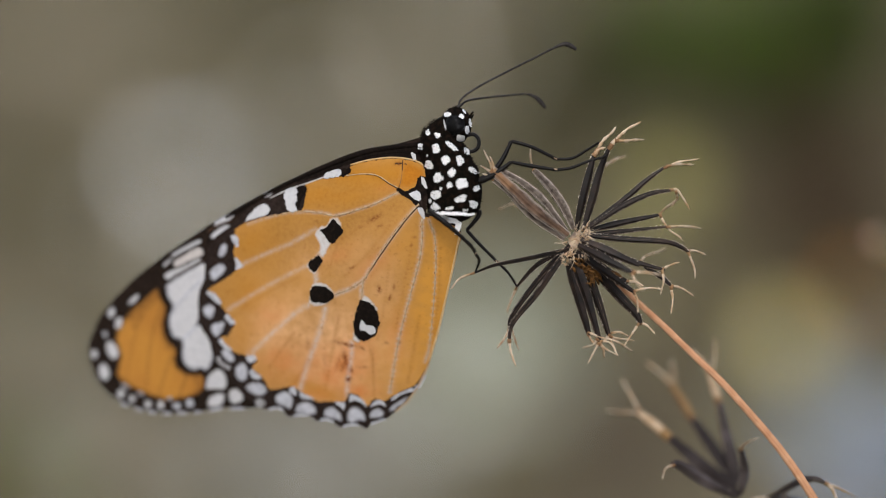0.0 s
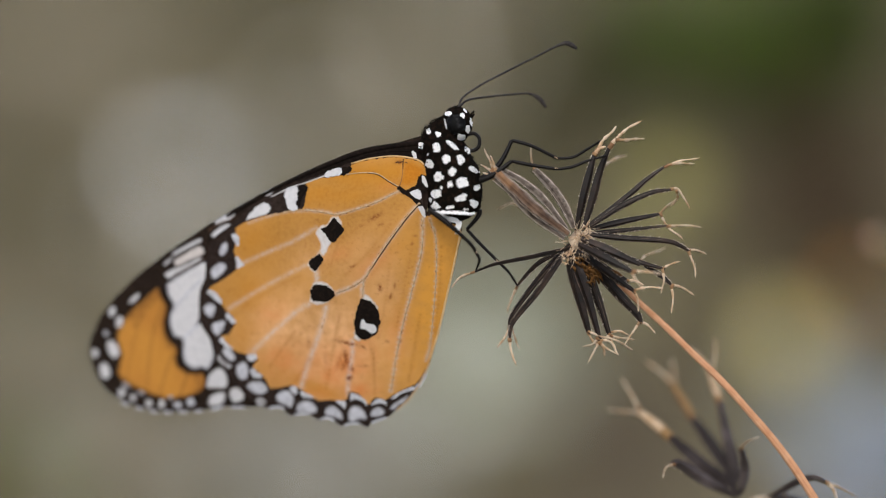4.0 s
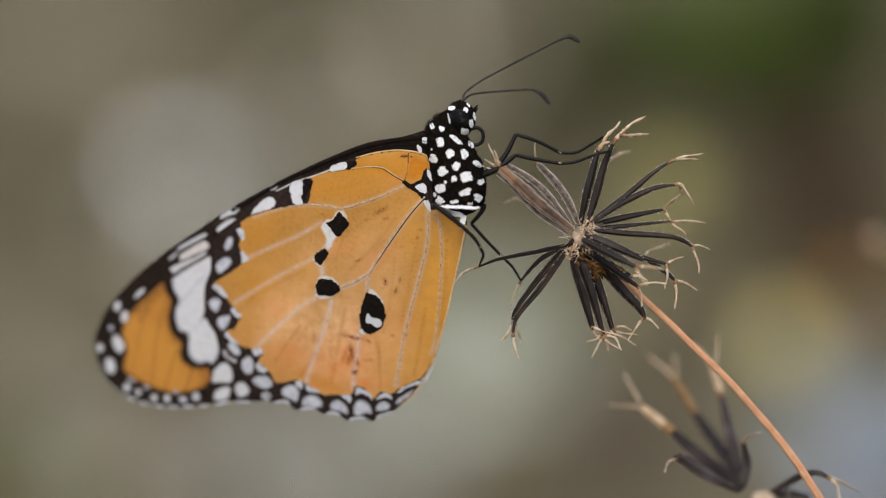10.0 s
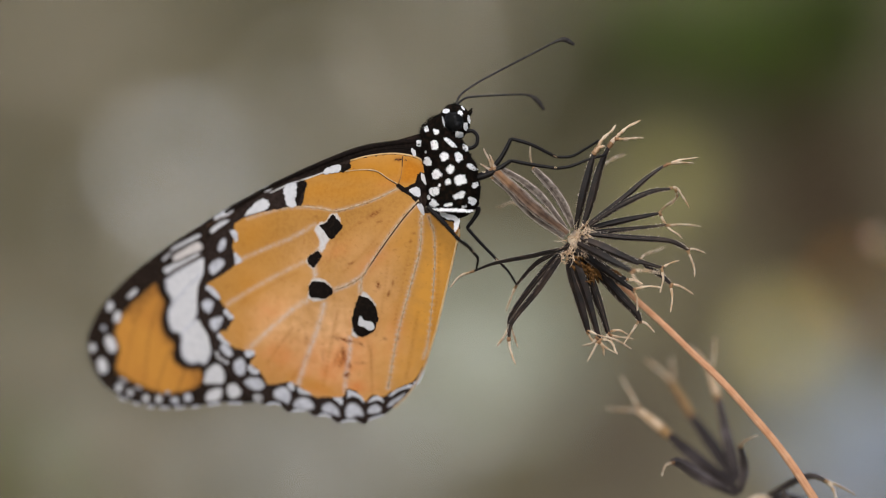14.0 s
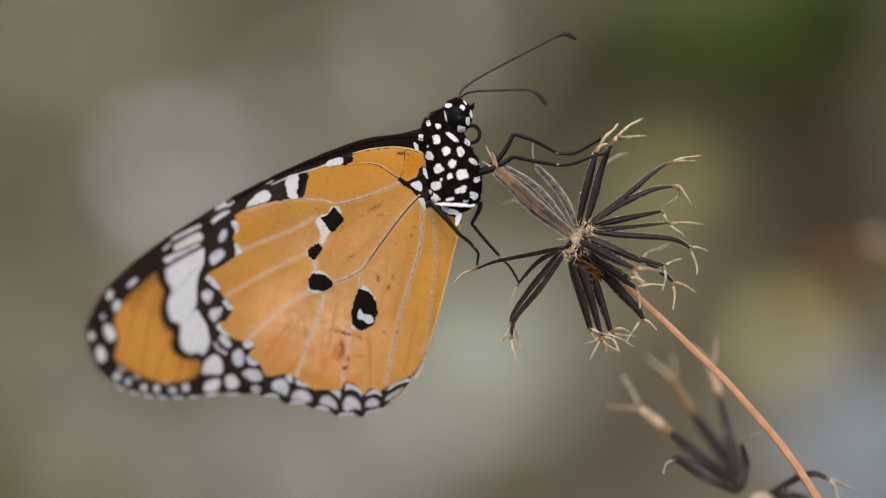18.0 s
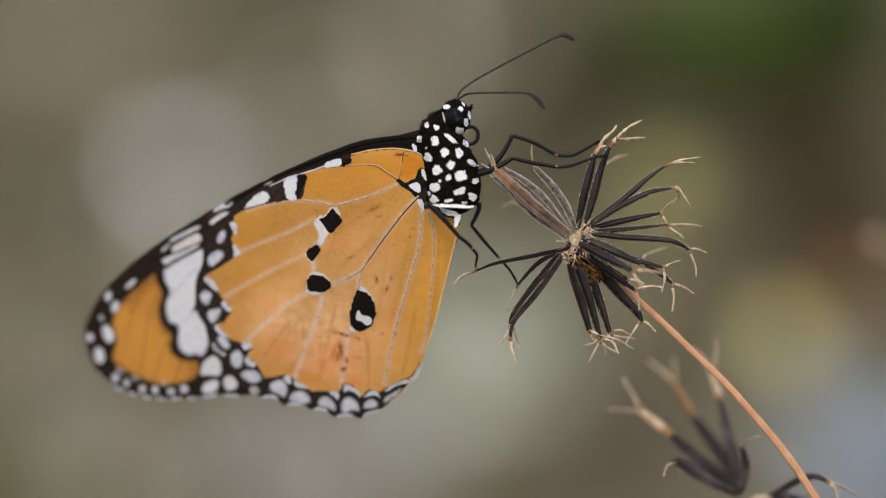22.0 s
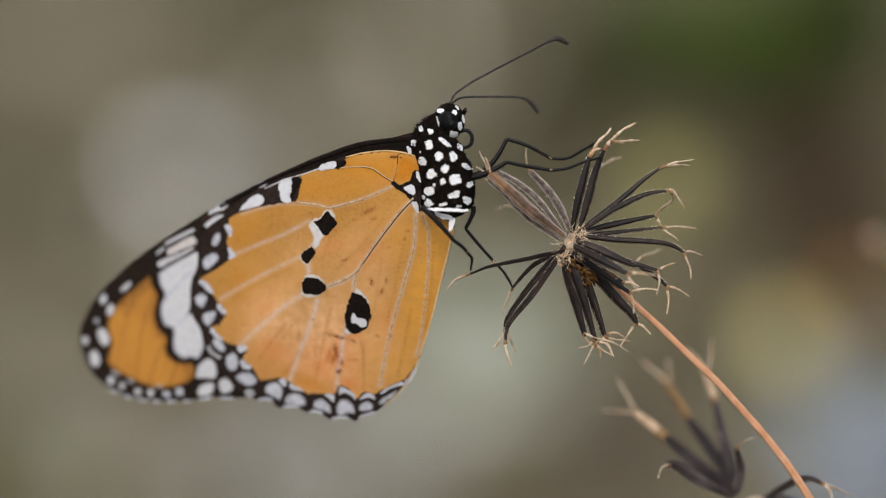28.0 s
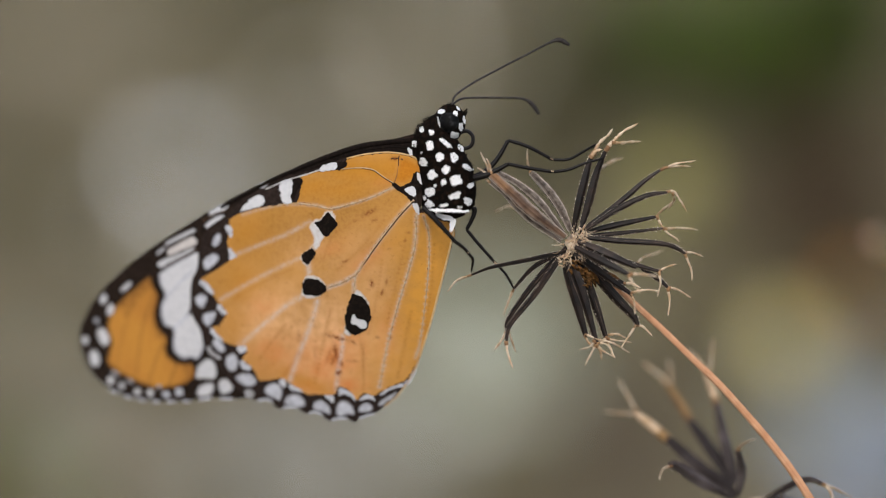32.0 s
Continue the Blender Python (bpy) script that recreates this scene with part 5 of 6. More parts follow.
    # the pale fringe along the outer edge
    for i, p in enumerate(([(476, 725), (490, 722), (502, 726)], [(520, 736), (530, 735), (545, 735)], [(567, 744), (577, 742), (590, 746)], [(608, 755), (619, 752), (634, 752)],
                           [(656, 751), (671, 745), (682, 742)], [(700, 729), (724, 707), (746, 673), (759, 645)])):
        ridge(hw, p, 1.7, 1.9, BLUISH if i < 5 else VEIN, h, "fringe", 0.03, seed=60 + i)
    for i, p in enumerate(([(699, 291), (703, 289), (705, 292)], [(707, 290), (711, 289), (713, 292)], [(716, 291), (718, 290), (720, 292)], [(713, 284), (712, 292), (712, 302)])):
        ridge(hw, p, 1.0, 0.8, DARKVEIN, h, "dark_scales", 0.085, seed=70 + i)
    ridge(hw, [(814, 412), (804, 462), (791, 520), (776, 584), (759, 642)], 2.1, 1.8, GILT, h, "pale_edge", 0.04, seed=46)
    return far_f, far_h, fw, hw


THORAX = ((206, 790, 8), (218, 782, 18), (230, 777, 26), (242, 778, 33), (262, 784, 42), (282, 791, 44.5), (300, 799, 48), (340, 803, 50), (368, 803, 47), (384, 803, 34), (394, 800, 14))


def thorax_at(y):
    """Centre and half width of the thorax at the height y."""
    for (y1, c1, r1), (y2, c2, r2) in zip(THORAX, THORAX[1:]):
        if y <= y2:
            t = max(0, (y - y1) / (y2 - y1))
            t = t * t * (3 - 2 * t)
            return c1 + (c2 - c1) * t, r1 + (r2 - r1) * t
    return THORAX[-1][1:]


def thorax_front(x, y):
    c, r = thorax_at(y)
    return r * UNIT * 1000 * 0.95 * math.sqrt(max(0.02, 1 - ((x - c) / r) ** 2))


def head_front(x, y):
    return 27 * UNIT * 1000 * math.sqrt(max(0.02, 1 - ((x - 808) / 26) ** 2 - ((y - 222) / 32) ** 2))


def build_body(root):
    rng = random.Random(12)
    antennae = []
    verts, faces, n, sides = [], [], 30, 28
    for i in range(n + 1):
        y = 206 + 188 * i / n
        c, r = thorax_at(y)
        for k in range(sides):
            a = 2 * math.pi * k / sides
            q = 1
            verts.append(P(c + r * q * math.cos(a), y) + Vector((0, 0, 0.95 * r * q * UNIT * math.sin(a))) - O)
    for i in range(n):
        for k in range(sides):
            a, b = i * sides + k, i * sides + (k + 1) % sides
            faces.append((a, a + sides, b + sides, b))
    faces += [tuple(range(sides)), tuple(range((n + 1) * sides - 1, n * sides - 1, -1))]
    thorax = part("thorax", mesh_from("thorax", verts, faces, [FUR]), root, "furry black thorax with white spots")

    def spots(name, parent, height, rows):
        for i, r in enumerate(rows):
            ring = spline(oval(r[0], r[1], r[2] * 0.86, r[3] * 0.86, *r[4:], n=12, seed=i + 3, rough=0.5), 3, True)
            part(name, sheet(name, ring, height, 0.11, FURWHITE, 0.2, 3, 1.1, O, i), parent)

    spots("white_spot", thorax, thorax_front, ((757, 234, 5, 5.5), (774, 239, 6.5, 5), (744, 260, 5, 8, -10), (771, 263, 7.5, 9), (788, 283, 9.5, 8, 10),
                                               (759, 292, 7.5, 10, 15), (776, 315, 9.5, 9, -20), (800, 306, 7, 9, -30), (814, 285, 8, 9.5, 20), (819, 325, 12.5, 11)))
    spots("white_spot", thorax, thorax_front, ((795, 328, 5, 6, 30), (770, 345, 10, 9), (814, 353, 14, 6.5, 18), (838, 362, 10, 7, -30), (838, 303, 11, 5, -30), (824, 372, 6, 2.5, 5), (761, 357, 3.5, 5, 10),
                                               (843, 334, 8, 5.5, 15), (799, 259, 14, 5.5, -36), (770, 367, 8.5, 8, -40), (796, 369, 8, 3.5, 5), (826, 268, 4, 9, 30)))
    spots("white_bar", thorax, lambda x, y: thorax_front(x, 366) + 0.02 * (y - 380), ((802, 378, 37, 3.6, -3), (834, 380, 8, 3, 10)))
    spots("white_spot", thorax, thorax_front, ((748, 322, 3, 11, 25), (756, 276, 2, 2), (780, 334, 2, 3), (752, 364, 3, 5)))

    # fur: short bristles over the front and along the back
    fur = Shape(O)
    for i in range(1100):
        y = rng.uniform(210, 385)
        c, r = thorax_at(y)
        a = rng.uniform(-0.15, 3.3)
        if math.cos(a) > 0.4 and rng.random() < 0.45:
            continue
        x = c + r * math.cos(a)
        d = Vector((math.cos(a), 0.45, math.sin(a))) + Vector((rng.gauss(0, 0.35), rng.gauss(0, 0.35), rng.gauss(0, 0.2)))
        long = rng.uniform(2, 5) + (rng.uniform(0, 5) if (y < 285 and math.cos(a) < -0.6) else 0)
        fur.spike(P(x, y) + Vector((0, 0, 0.95 * r * UNIT * math.sin(a))), d.normalized() * UNIT * long, UNIT * 0.8)
    for i in range(160):
        a = rng.uniform(1.3, 4.2)
        x, y = 808 + 25 * math.cos(a), 222 - 31 * math.sin(a)
        d = Vector((math.cos(a) - 0.2, math.sin(a) + 0.3, rng.uniform(-0.3, 0.5))).normalized()
        fur.spike(P(x, y, rng.uniform(-0.6, 0.6)), d * UNIT * rng.uniform(2, 6), UNIT * 0.7)
    tagged(part("fur", fur.mesh("fur", FUR), thorax), kind="stuff")

    v, f = ball(P(808, 222), 26 * UNIT, 32 * UNIT, 27 * UNIT, 0.10, 3.0, 18, 24, O)
    head = part("head", mesh_from("head", v, f, [FUR]), root, "black head dotted white")
    v, f = ball(P(806, 222, 0.85), 18.5 * UNIT, 20 * UNIT, 17 * UNIT, 0.0, 1.0, 18, 24, O)
    part("eye", mesh_from("eye", v, f, [EYE]), head, "rounded black compound eye")
    v, f = ball(P(803, 223, -0.95), 18.5 * UNIT, 22 * UNIT, 17 * UNIT, 0.0, 1.0, 14, 20, O)
    part("eye", mesh_from("eye", v, f, [EYE]), head, "rounded black compound eye")
    spots("white_spot", head, lambda x, y: head_front(x, y) + 0.25, ((792, 203, 7, 4, 10), (817, 206, 5, 5, -40), (786, 224, 4.5, 14, 8), (827, 230, 5, 8), (816, 245, 8, 7, 20), (832, 217, 2.5, 9, 8),
                                             (822, 198, 2, 6, 35)))
    for pts in ([(826, 212, .6), (832, 205, .9), (838, 198, 1.0)], [(828, 214, -.4), (834, 208, -.5), (838, 203, -.6)]):
        sh = Shape(O)
        ln = strand(pts, 5)
        sh.tube(ln, [UNIT * 3.4 * (1 - 0.6 * i / (len(ln) - 1)) for i in range(len(ln))], 7)
        part("palp", sh.mesh("palp", FUR), head)
    sh = Shape(O)
    ln = strand([(826, 240, .1), (838, 238, .2), (847, 247, .2), (846, 261, .2), (837, 268, .1), (826, 267, .1), (820, 262, 0)], 7)
    sh.tube(ln, [UNIT * 3.4] * len(ln), 8)
    part("proboscis", sh.mesh("proboscis", LEG), head, "coiled black proboscis")
    for pts in ([(810, 192, .5), (818, 174, .5), (850, 152, .4), (900, 126, .2), (950, 101, -.2), (986, 83, -.6), (1003, 79, -.8), (1020, 88, -1.0)],
                [(812, 190, -.2), (826, 179, -.6), (852, 174, -1.2), (900, 169, -2.0), (932, 167, -2.6), (950, 174, -3), (965, 191, -3.4)]):
        at = P(*pts[0])
        sh = Shape(at)
        ln = strand(pts, 10)
        m = len(ln)
        rad = []
        for i in range(m):
            t = i / (m - 1)
            ring = 0.92 if i % 2 else 1.0
            rad.append(UNIT * ring * (2.0 + 2.6 * min(1, max(0, (t - 0.68) / 0.16))) * (1 if t < 0.95 else 0.72))
        sh.tube(ln, rad, 9)
        ob = part("antenna", sh.mesh("antenna", ANTENNA), head, "slender dark antenna with a clubbed tip")
        ob.matrix_basis = Matrix.Translation(at - O)
        antennae.append((ob, at))
    # abdomen, tucked between the hindwings
    sh = Shape(O)
    ln = strand([(x, y, mid_plane(x, y)) for x, y in ((803, 378), (797, 420), (783, 470), (772, 510))], 8)
    m = len(ln)
    sh.tube(ln, [min(UNIT * 16, 0.001 * (gap(*off_drawing(p)[:2]) - 0.3)) * (1 + 0.05 * math.cos(i * 2.1)) * (1 if i < m - 3 else 0.6) for i, p in enumerate(ln)], 14)
    abdomen = part("abdomen", sh.mesh("abdomen", FUR), root, "slim dark abdomen between the wings")
    spots("white_patch", abdomen, lambda x, y: 1.5, ((797, 390, 20, 5, -18), (811, 402, 5.5, 14, -12), (788, 386, 11, 3.5, -30)))
    return antennae


# each leg from the hip to the foot: femur, tibia and tarsus
LEGS = (
    ([(846, 320, .2), (868, 308, .2), (888, 284, .1), (905, 250, 0)], [(905, 250, 0), (940, 260, 0), (985, 282, -.2)],
     [(985, 282, -.2), (1013, 280, -.2), (1040, 265, 0), (1060, 252, .3)], (1060, 252, .3), 8.5),
    ([(846, 322, .8), (866, 314, 1.0), (882, 304, 1.1), (905, 287, 1.1)], [(905, 287, 1.1), (940, 294, 1.0), (986, 301, .9)],
     [(986, 301, .9), (1012, 297, .9), (1040, 286, .8), (1072, 277, .6)], (1072, 277, .6), 9.0),
    ([(758, 372, 2.6), (790, 396, 2.7), (822, 424, 2.6)], [(822, 424, 2.6), (834, 436, 2.3), (842, 449, 1.9)],
     [(842, 449, 1.9), (848, 462, 1.5), (842, 480, 1.0)], (845, 468, 1.0), 8.0),
    ([(848, 372, .3), (846, 384, .2), (826, 408, 0)], [(826, 408, 0), (850, 434, -.2), (882, 466, -.5)],
     [(882, 466, -.5), (900, 484, -.7), (914, 506, -.9)], (914, 506, -.9), 7.5),
)


def build_legs(root):
    made = []
    for femur, tibia, tarsus, foot, width in LEGS:
        hip = P(*femur[0])
        rng = random.Random(int(foot[0]))

        def limb(pts, r0, r1, spines):
            sh = Shape(hip)
            ln = strand(pts, 8)
            m = len(ln)
            sh.tube(ln, [UNIT * 0.5 * (r0 + (r1 - r0) * i / (m - 1)) * (1 + 0.14 * math.sin(math.pi * i / (m - 1)) + 0.10 * noise.noise(ln[i] * 1500)) * (1.12 if i == m - 2 else 1) for i in range(m)], 9)
            for i in range(spines):
                k = rng.randrange(1, m - 1)
                d = (ln[k + 1] - ln[k]).normalized()
                s = d.cross(Vector((0, 0, 1))) * rng.choice((-1, 1))
                sh.spike(ln[k] + s * UNIT * r1 * 0.4, (s * 0.8 + d) * UNIT * rng.uniform(3, 6), UNIT * 0.7)
            return sh

        leg = part("leg", limb(femur, width * 1.25, width * 0.78, 14).mesh("leg", LEG), root, "jointed black leg")
        leg.matrix_basis = Matrix.Translation(hip - O)
        shin = limb(tibia, width * 0.74, width * 0.6, 16)
        # tan points at the joint, its golden reflections put into shape and colour
        for i in range(5):
            at = P(*tibia[-1]).lerp(P(*tibia[-2]), rng.uniform(0, 0.12))
            shin.spike(at + Vector((0, 0, UNIT * 2)), Vector((rng.uniform(-0.5, 1), rng.uniform(-1, 1), 1.2)) * UNIT * 2.6, UNIT * 1.5, 1)
        shin_part = part("tibia", shin.mesh("tibia", LEG, TAN), leg)
        t = limb(tarsus, width * 0.62, width * 0.42, 12)
        end = P(*tarsus[-1])
        t.spike(end, Vector((1, -1, 0.3)) * UNIT * 4, UNIT * 1.2)
        t.spike(end, Vector((-0.3, -1.2, 0.3)) * UNIT * 4, UNIT * 1.2)
        foot_part = part("tarsus", t.mesh("tarsus", LEG), leg)
        made.append((leg, (shin_part, foot_part), hip, P(*tibia[0]), P(*foot)))
    return made


def build_butterfly():
    root = thing("butterfly", STAGE @ Matrix.Translation(O), "orange butterfly with white-dotted black body, wings closed, clinging to seeds", "butterfly")
    antennae = build_body(root)
    wings = build_wings(root)
    return root, wings, antennae, build_legs(root)


# ---- the place
build_ground()
scatter("dead_grass", STRAW, "short dead grass over dry soil", 5200, 3, 0.05, "grass")
scatter("leaf_litter", BROWNLEAF, "scattered brown leaf litter", 2400, 8, 0.03, "leaf")
KINDS = {STONE: "pale grey stone half sunk in dry soil", LICHEN: "greenish-grey stone half sunk in dry soil", BUFF: "buff stone half sunk in dry soil",
         GREY: "grey stone half sunk in dry soil", SLATE: "blue-grey stone half sunk in dry soil",
         MOSSY: "olive mossy stone half sunk in dry soil", QUARTZ: "small white pebble on dry soil"}
for i, (x, y, r, mat) in enumerate((
        (330, 450, 45, STONE), (60, 50, 80, BUFF), (165, 110, 45, BUFF), (250, 180, 30, BUFF), (690, 230, 30, BUFF), (300, 830, 50, BUFF), (420, 850, 55, GREY),
        (20, 600, 60, BUFF), (850, 610, 66, LICHEN), (940, 670, 56, LICHEN), (780, 690, 60, LICHEN), (720, 610, 50, LICHEN), (900, 530, 60, LICHEN), (980, 570, 38, LICHEN), (820, 540, 50, LICHEN),
        (1545, 830, 104, SLATE), (1470, 750, 52, SLATE), (1580, 670, 30, SLATE), (1250, 600, 34, BUFF), (1435, 690, 40, LICHEN))):
    stone(x, y, r, mat, "stone", KINDS[mat], i + 1)
for i, (x, y, r, mat) in enumerate((
        (1180, 470, 36, MOSSY), (640, 800, 66, GREY), (740, 850, 45, GREY), (60, 730, 62, BUFF), (190, 850, 52, STONE), (500, 260, 34, GREY),
        (610, 260, 34, GREY), (530, 790, 58, GREY), (1380, 690, 42, LICHEN), (320, 720, 50, BUFF), (180, 700, 50, BUFF), (60, 690, 50, LICHEN))):
    stone(x, y, r, mat, "stone", KINDS[mat], i + 30)
for i, (x, y, r) in enumerate(((350, 420, 34), (220, 390, 30), (1530, 780, 34), (90, 60, 24), (190, 800, 26))):
    stone(x, y, r, QUARTZ, "pebble", KINDS[QUARTZ], i + 70)
for i, (x, y, r, mat) in enumerate(((1490, 260, 95, CLOD), (1570, 340, 65, CLOD), (1390, 340, 75, CLOD), (1540, 150, 70, CLOD), (1410, 430, 60, CLOD),
                                    (1325, 410, 48, CLOD), (1500, 400, 50, CLOD), (1325, 250, 68, CLOD), (1310, 505, 56, CLOD), (1320, 590, 44, CLOD), (1455, 405, 50, CLOD), (1365, 470, 40, CLOD), (1545, 500, 60, CLOD), (1490, 450, 45, CLOD), (1568, 430, 50, CLOD), (1110, 640, 50, EARTH), (1215, 735, 50, EARTH), (1080, 820, 80, EARTH), (1140, 720, 62, EARTH), (1000, 850, 55, EARTH))):
    stone(x, y, r, mat, "clod", "dark brown clod of dry earth" if mat is CLOD else "grey-brown clod of dry earth", i + 40)
PLANTS = {SPROUT: ("green_plant", "low leafy fresh green plant"), GREEN: ("green_plant", "low leafy green plant"), DULL: ("olive_plant", "low plant with dull olive leaves"),
          YELLOW: ("yellowed_plant", "small plant with yellowed leaves")}
for i, (x, y, r, mat) in enumerate((
        (1330, 50, 110, SPROUT), (1180, -10, 80, SPROUT), (1490, 20, 100, GREEN), (1110, 110, 60, GREEN), (1430, 140, 80, GREEN), (1270, 160, 70, GREEN), (1560, 100, 70, GREEN),
        (1070, 60, 70, GREEN), (1240, 70, 80, SPROUT), (1410, 60, 80, SPROUT), (1550, 20, 80, GREEN), (1190, 130, 60, GREEN), (1350, 130, 70, GREEN), (560, -20, 50, DULL), (980, 120, 55, DULL),
        (60, 320, 65, DULL), (95, 430, 45, DULL), (510, -30, 70, DULL), (955, 190, 65, DULL), (1010, 20, 60, DULL), (1060, 230, 60, DULL), (430, 30, 35, DULL),
        (1140, 190, 55, DULL), (1350, 210, 60, DULL), (880, 260, 60, DULL), (930, 110, 45, DULL), (1010, 300, 55, DULL), (1060, 120, 60, DULL), (900, 360, 45, DULL),
        (650, -20, 50, DULL), (560, 40, 40, DULL), (40, 850, 60, SPROUT), (-10, 790, 50, DULL), (90, 880, 40, SPROUT), (1130, 170, 50, DULL), (430, 130, 40, DULL), (1530, 130, 80, GREEN), (1540, -50, 95, GREEN), (1450, -60, 90, GREEN), (1045, -15, 60, GREEN), (1570, 60, 70, GREEN), (1340, 700, 30, YELLOW))):
    bush(PLANTS[mat][0], x, y, r, int(100 + 5 * r), mat, PLANTS[mat][1], i + 2)
# reflectors added on the soil to throw the background's bright discs
for i, (x, y, r) in enumerate(((305, 330, 26), (830, 690, 26), (790, 720, 28), (470, 775, 26))):
    glint_reflector(x, y, r, i + 90)
for i, (x, y, r, mat) in enumerate(((282, 268, 11, GLINT), (300, 300, 18, COOL_GLINT), (325, 325, 16, COOL_GLINT), (368, 290, 14, COOL_GLINT), (1216, 30, 9, COOL_GLINT), (545, 170, 15, GLINT), (745, 98, 16, GLINT), (728, 60, 10, GLINT), (135, 50, 9, GLINT), (215, 95, 6, GLINT), (858, 118, 10, COOL_GLINT),
                                    (850, 640, 14, COOL_GLINT), (880, 690, 12, GLINT), (1216, 40, 11, COOL_GLINT), (1075, 110, 8, GLINT), (560, 800, 14, GLINT), (660, 860, 10, GLINT), (1525, 790, 15, COOL_GLINT))):
    glint_reflector(x, y, r, i + 110, mat)
weed(1384, 596, 0.70, 52, PETAL, "dry weed with a faded yellow flower head", 3)
weed(1512, 512, 0.72, 30, RUSTY, "dry weed with a rust-brown flower head", 5)
weed(1182, 324, 0.645, 54, BUD, "dry weed with an olive-yellow flower head", 4)
# two added stalks whose shiny heads only reflect the sun as crisp discs
weed(1376, 572, 0.70, 15, GLINT, "added dry stalk with a small pale reflector for a glint", 7)
weed(1180, 312, 0.64, 12, OLIVE_GLINT, "added dry stalk with a small olive reflector for a glint", 8)
weed(1550, 425, 0.325, 12, BLUSH, "dry weed with a small pinkish flower head", 6, 0.12)
head_1 = seed_head_near()
head_2 = seed_head_far()
butterfly, wings, antennae, legs = build_butterfly()


def motions():
    """The breeze: rows of seconds, shift to the right and down (drawing units) and turn (degrees)."""
    fly = (
        (0, 0, 0, -0), (0.5, 5.3, -3.8, -0.37), (1, 3, -2.1, -0.15), (1.5, 7.4, -5.9, -0.19), (2, 9.2, -7.7, -0), (2.5, 8.6, -7.4, -0.26),
        (3, 5.7, -5.7, -0.27), (3.5, -0.4, -0.2, -0.23), (5.5, 8.5, -9.4, -0.44), (6, -6, 1.4, -0.01), (6.5, 7.4, -7.8, -0.09), (7, -4.3, 0.1, 0.23),
        (7.5, 1.3, -4.6, 0.07), (8, -3.5, -1.3, -0.1), (8.5, -5.8, 0.1, 0.21), (9, 9.3, -12.4, 0), (9.5, -0.6, -6, 0.47), (10, 7.8, -11.3, 0.31),
        (10.5, -0.6, -5.8, 0.43), (11, 1.7, -7.6, 0.31), (11.5, 5.8, -10.8, 0.26), (12, -2.8, -4.9, 0.26), (12.5, 2.2, -8.8, 0.15),
        (13, -2.1, -5.8, 0.42), (13.5, 1.5, -7.5, 0.46), (14, -2.4, -6, 0.01), (14.5, -6.2, -6, 0.13), (16.5, -1.8, -12.8, -0.29),
        (17, 1.8, -15.6, -0.61), (17.5, 10.2, -22.6, -0.39), (18, 0.9, -15.8, -0.33), (18.5, -4.1, -11.9, -0.36), (19, -6.1, -10.2, 0.08),
        (19.5, -3.9, -10.3, -0.38), (20, -3.7, -10.5, -0.15), (20.5, -2.1, -11.8, -0.15), (21, -0.3, -14.6, -0.13), (21.5, -8.1, -8.7, -0.25),
        (22, -1.7, -13.3, 0.01), (22.5, -2.1, -13.4, -0.08), (23, -2.8, -13.5, -0.09), (23.5, 3.3, -18.1, -0.08), (24, -21.4, 0.6, 0.04),
        (24.5, -24.5, 3.6, 0.09), (25, -35.2, 11.3, 0.08), (25.5, -24.3, 2.1, -0.25), (27.5, -30.2, 7.1, 0.35), (28, -11.8, -6.7, 0.36),
        (28.5, -22.5, 2.5, 0.36), (29, -13.3, -3.6, 0.36), (29.5, -11.6, -6.3, -0.24), (30, -11.8, -5.2, 0.37), (30.5, -7.2, -8.2, 0.36),
        (31, -8.7, -6.7, 0.36), (31.5, -4.6, -10, -0.13), (32, -10.3, -5.2, 0.32),)
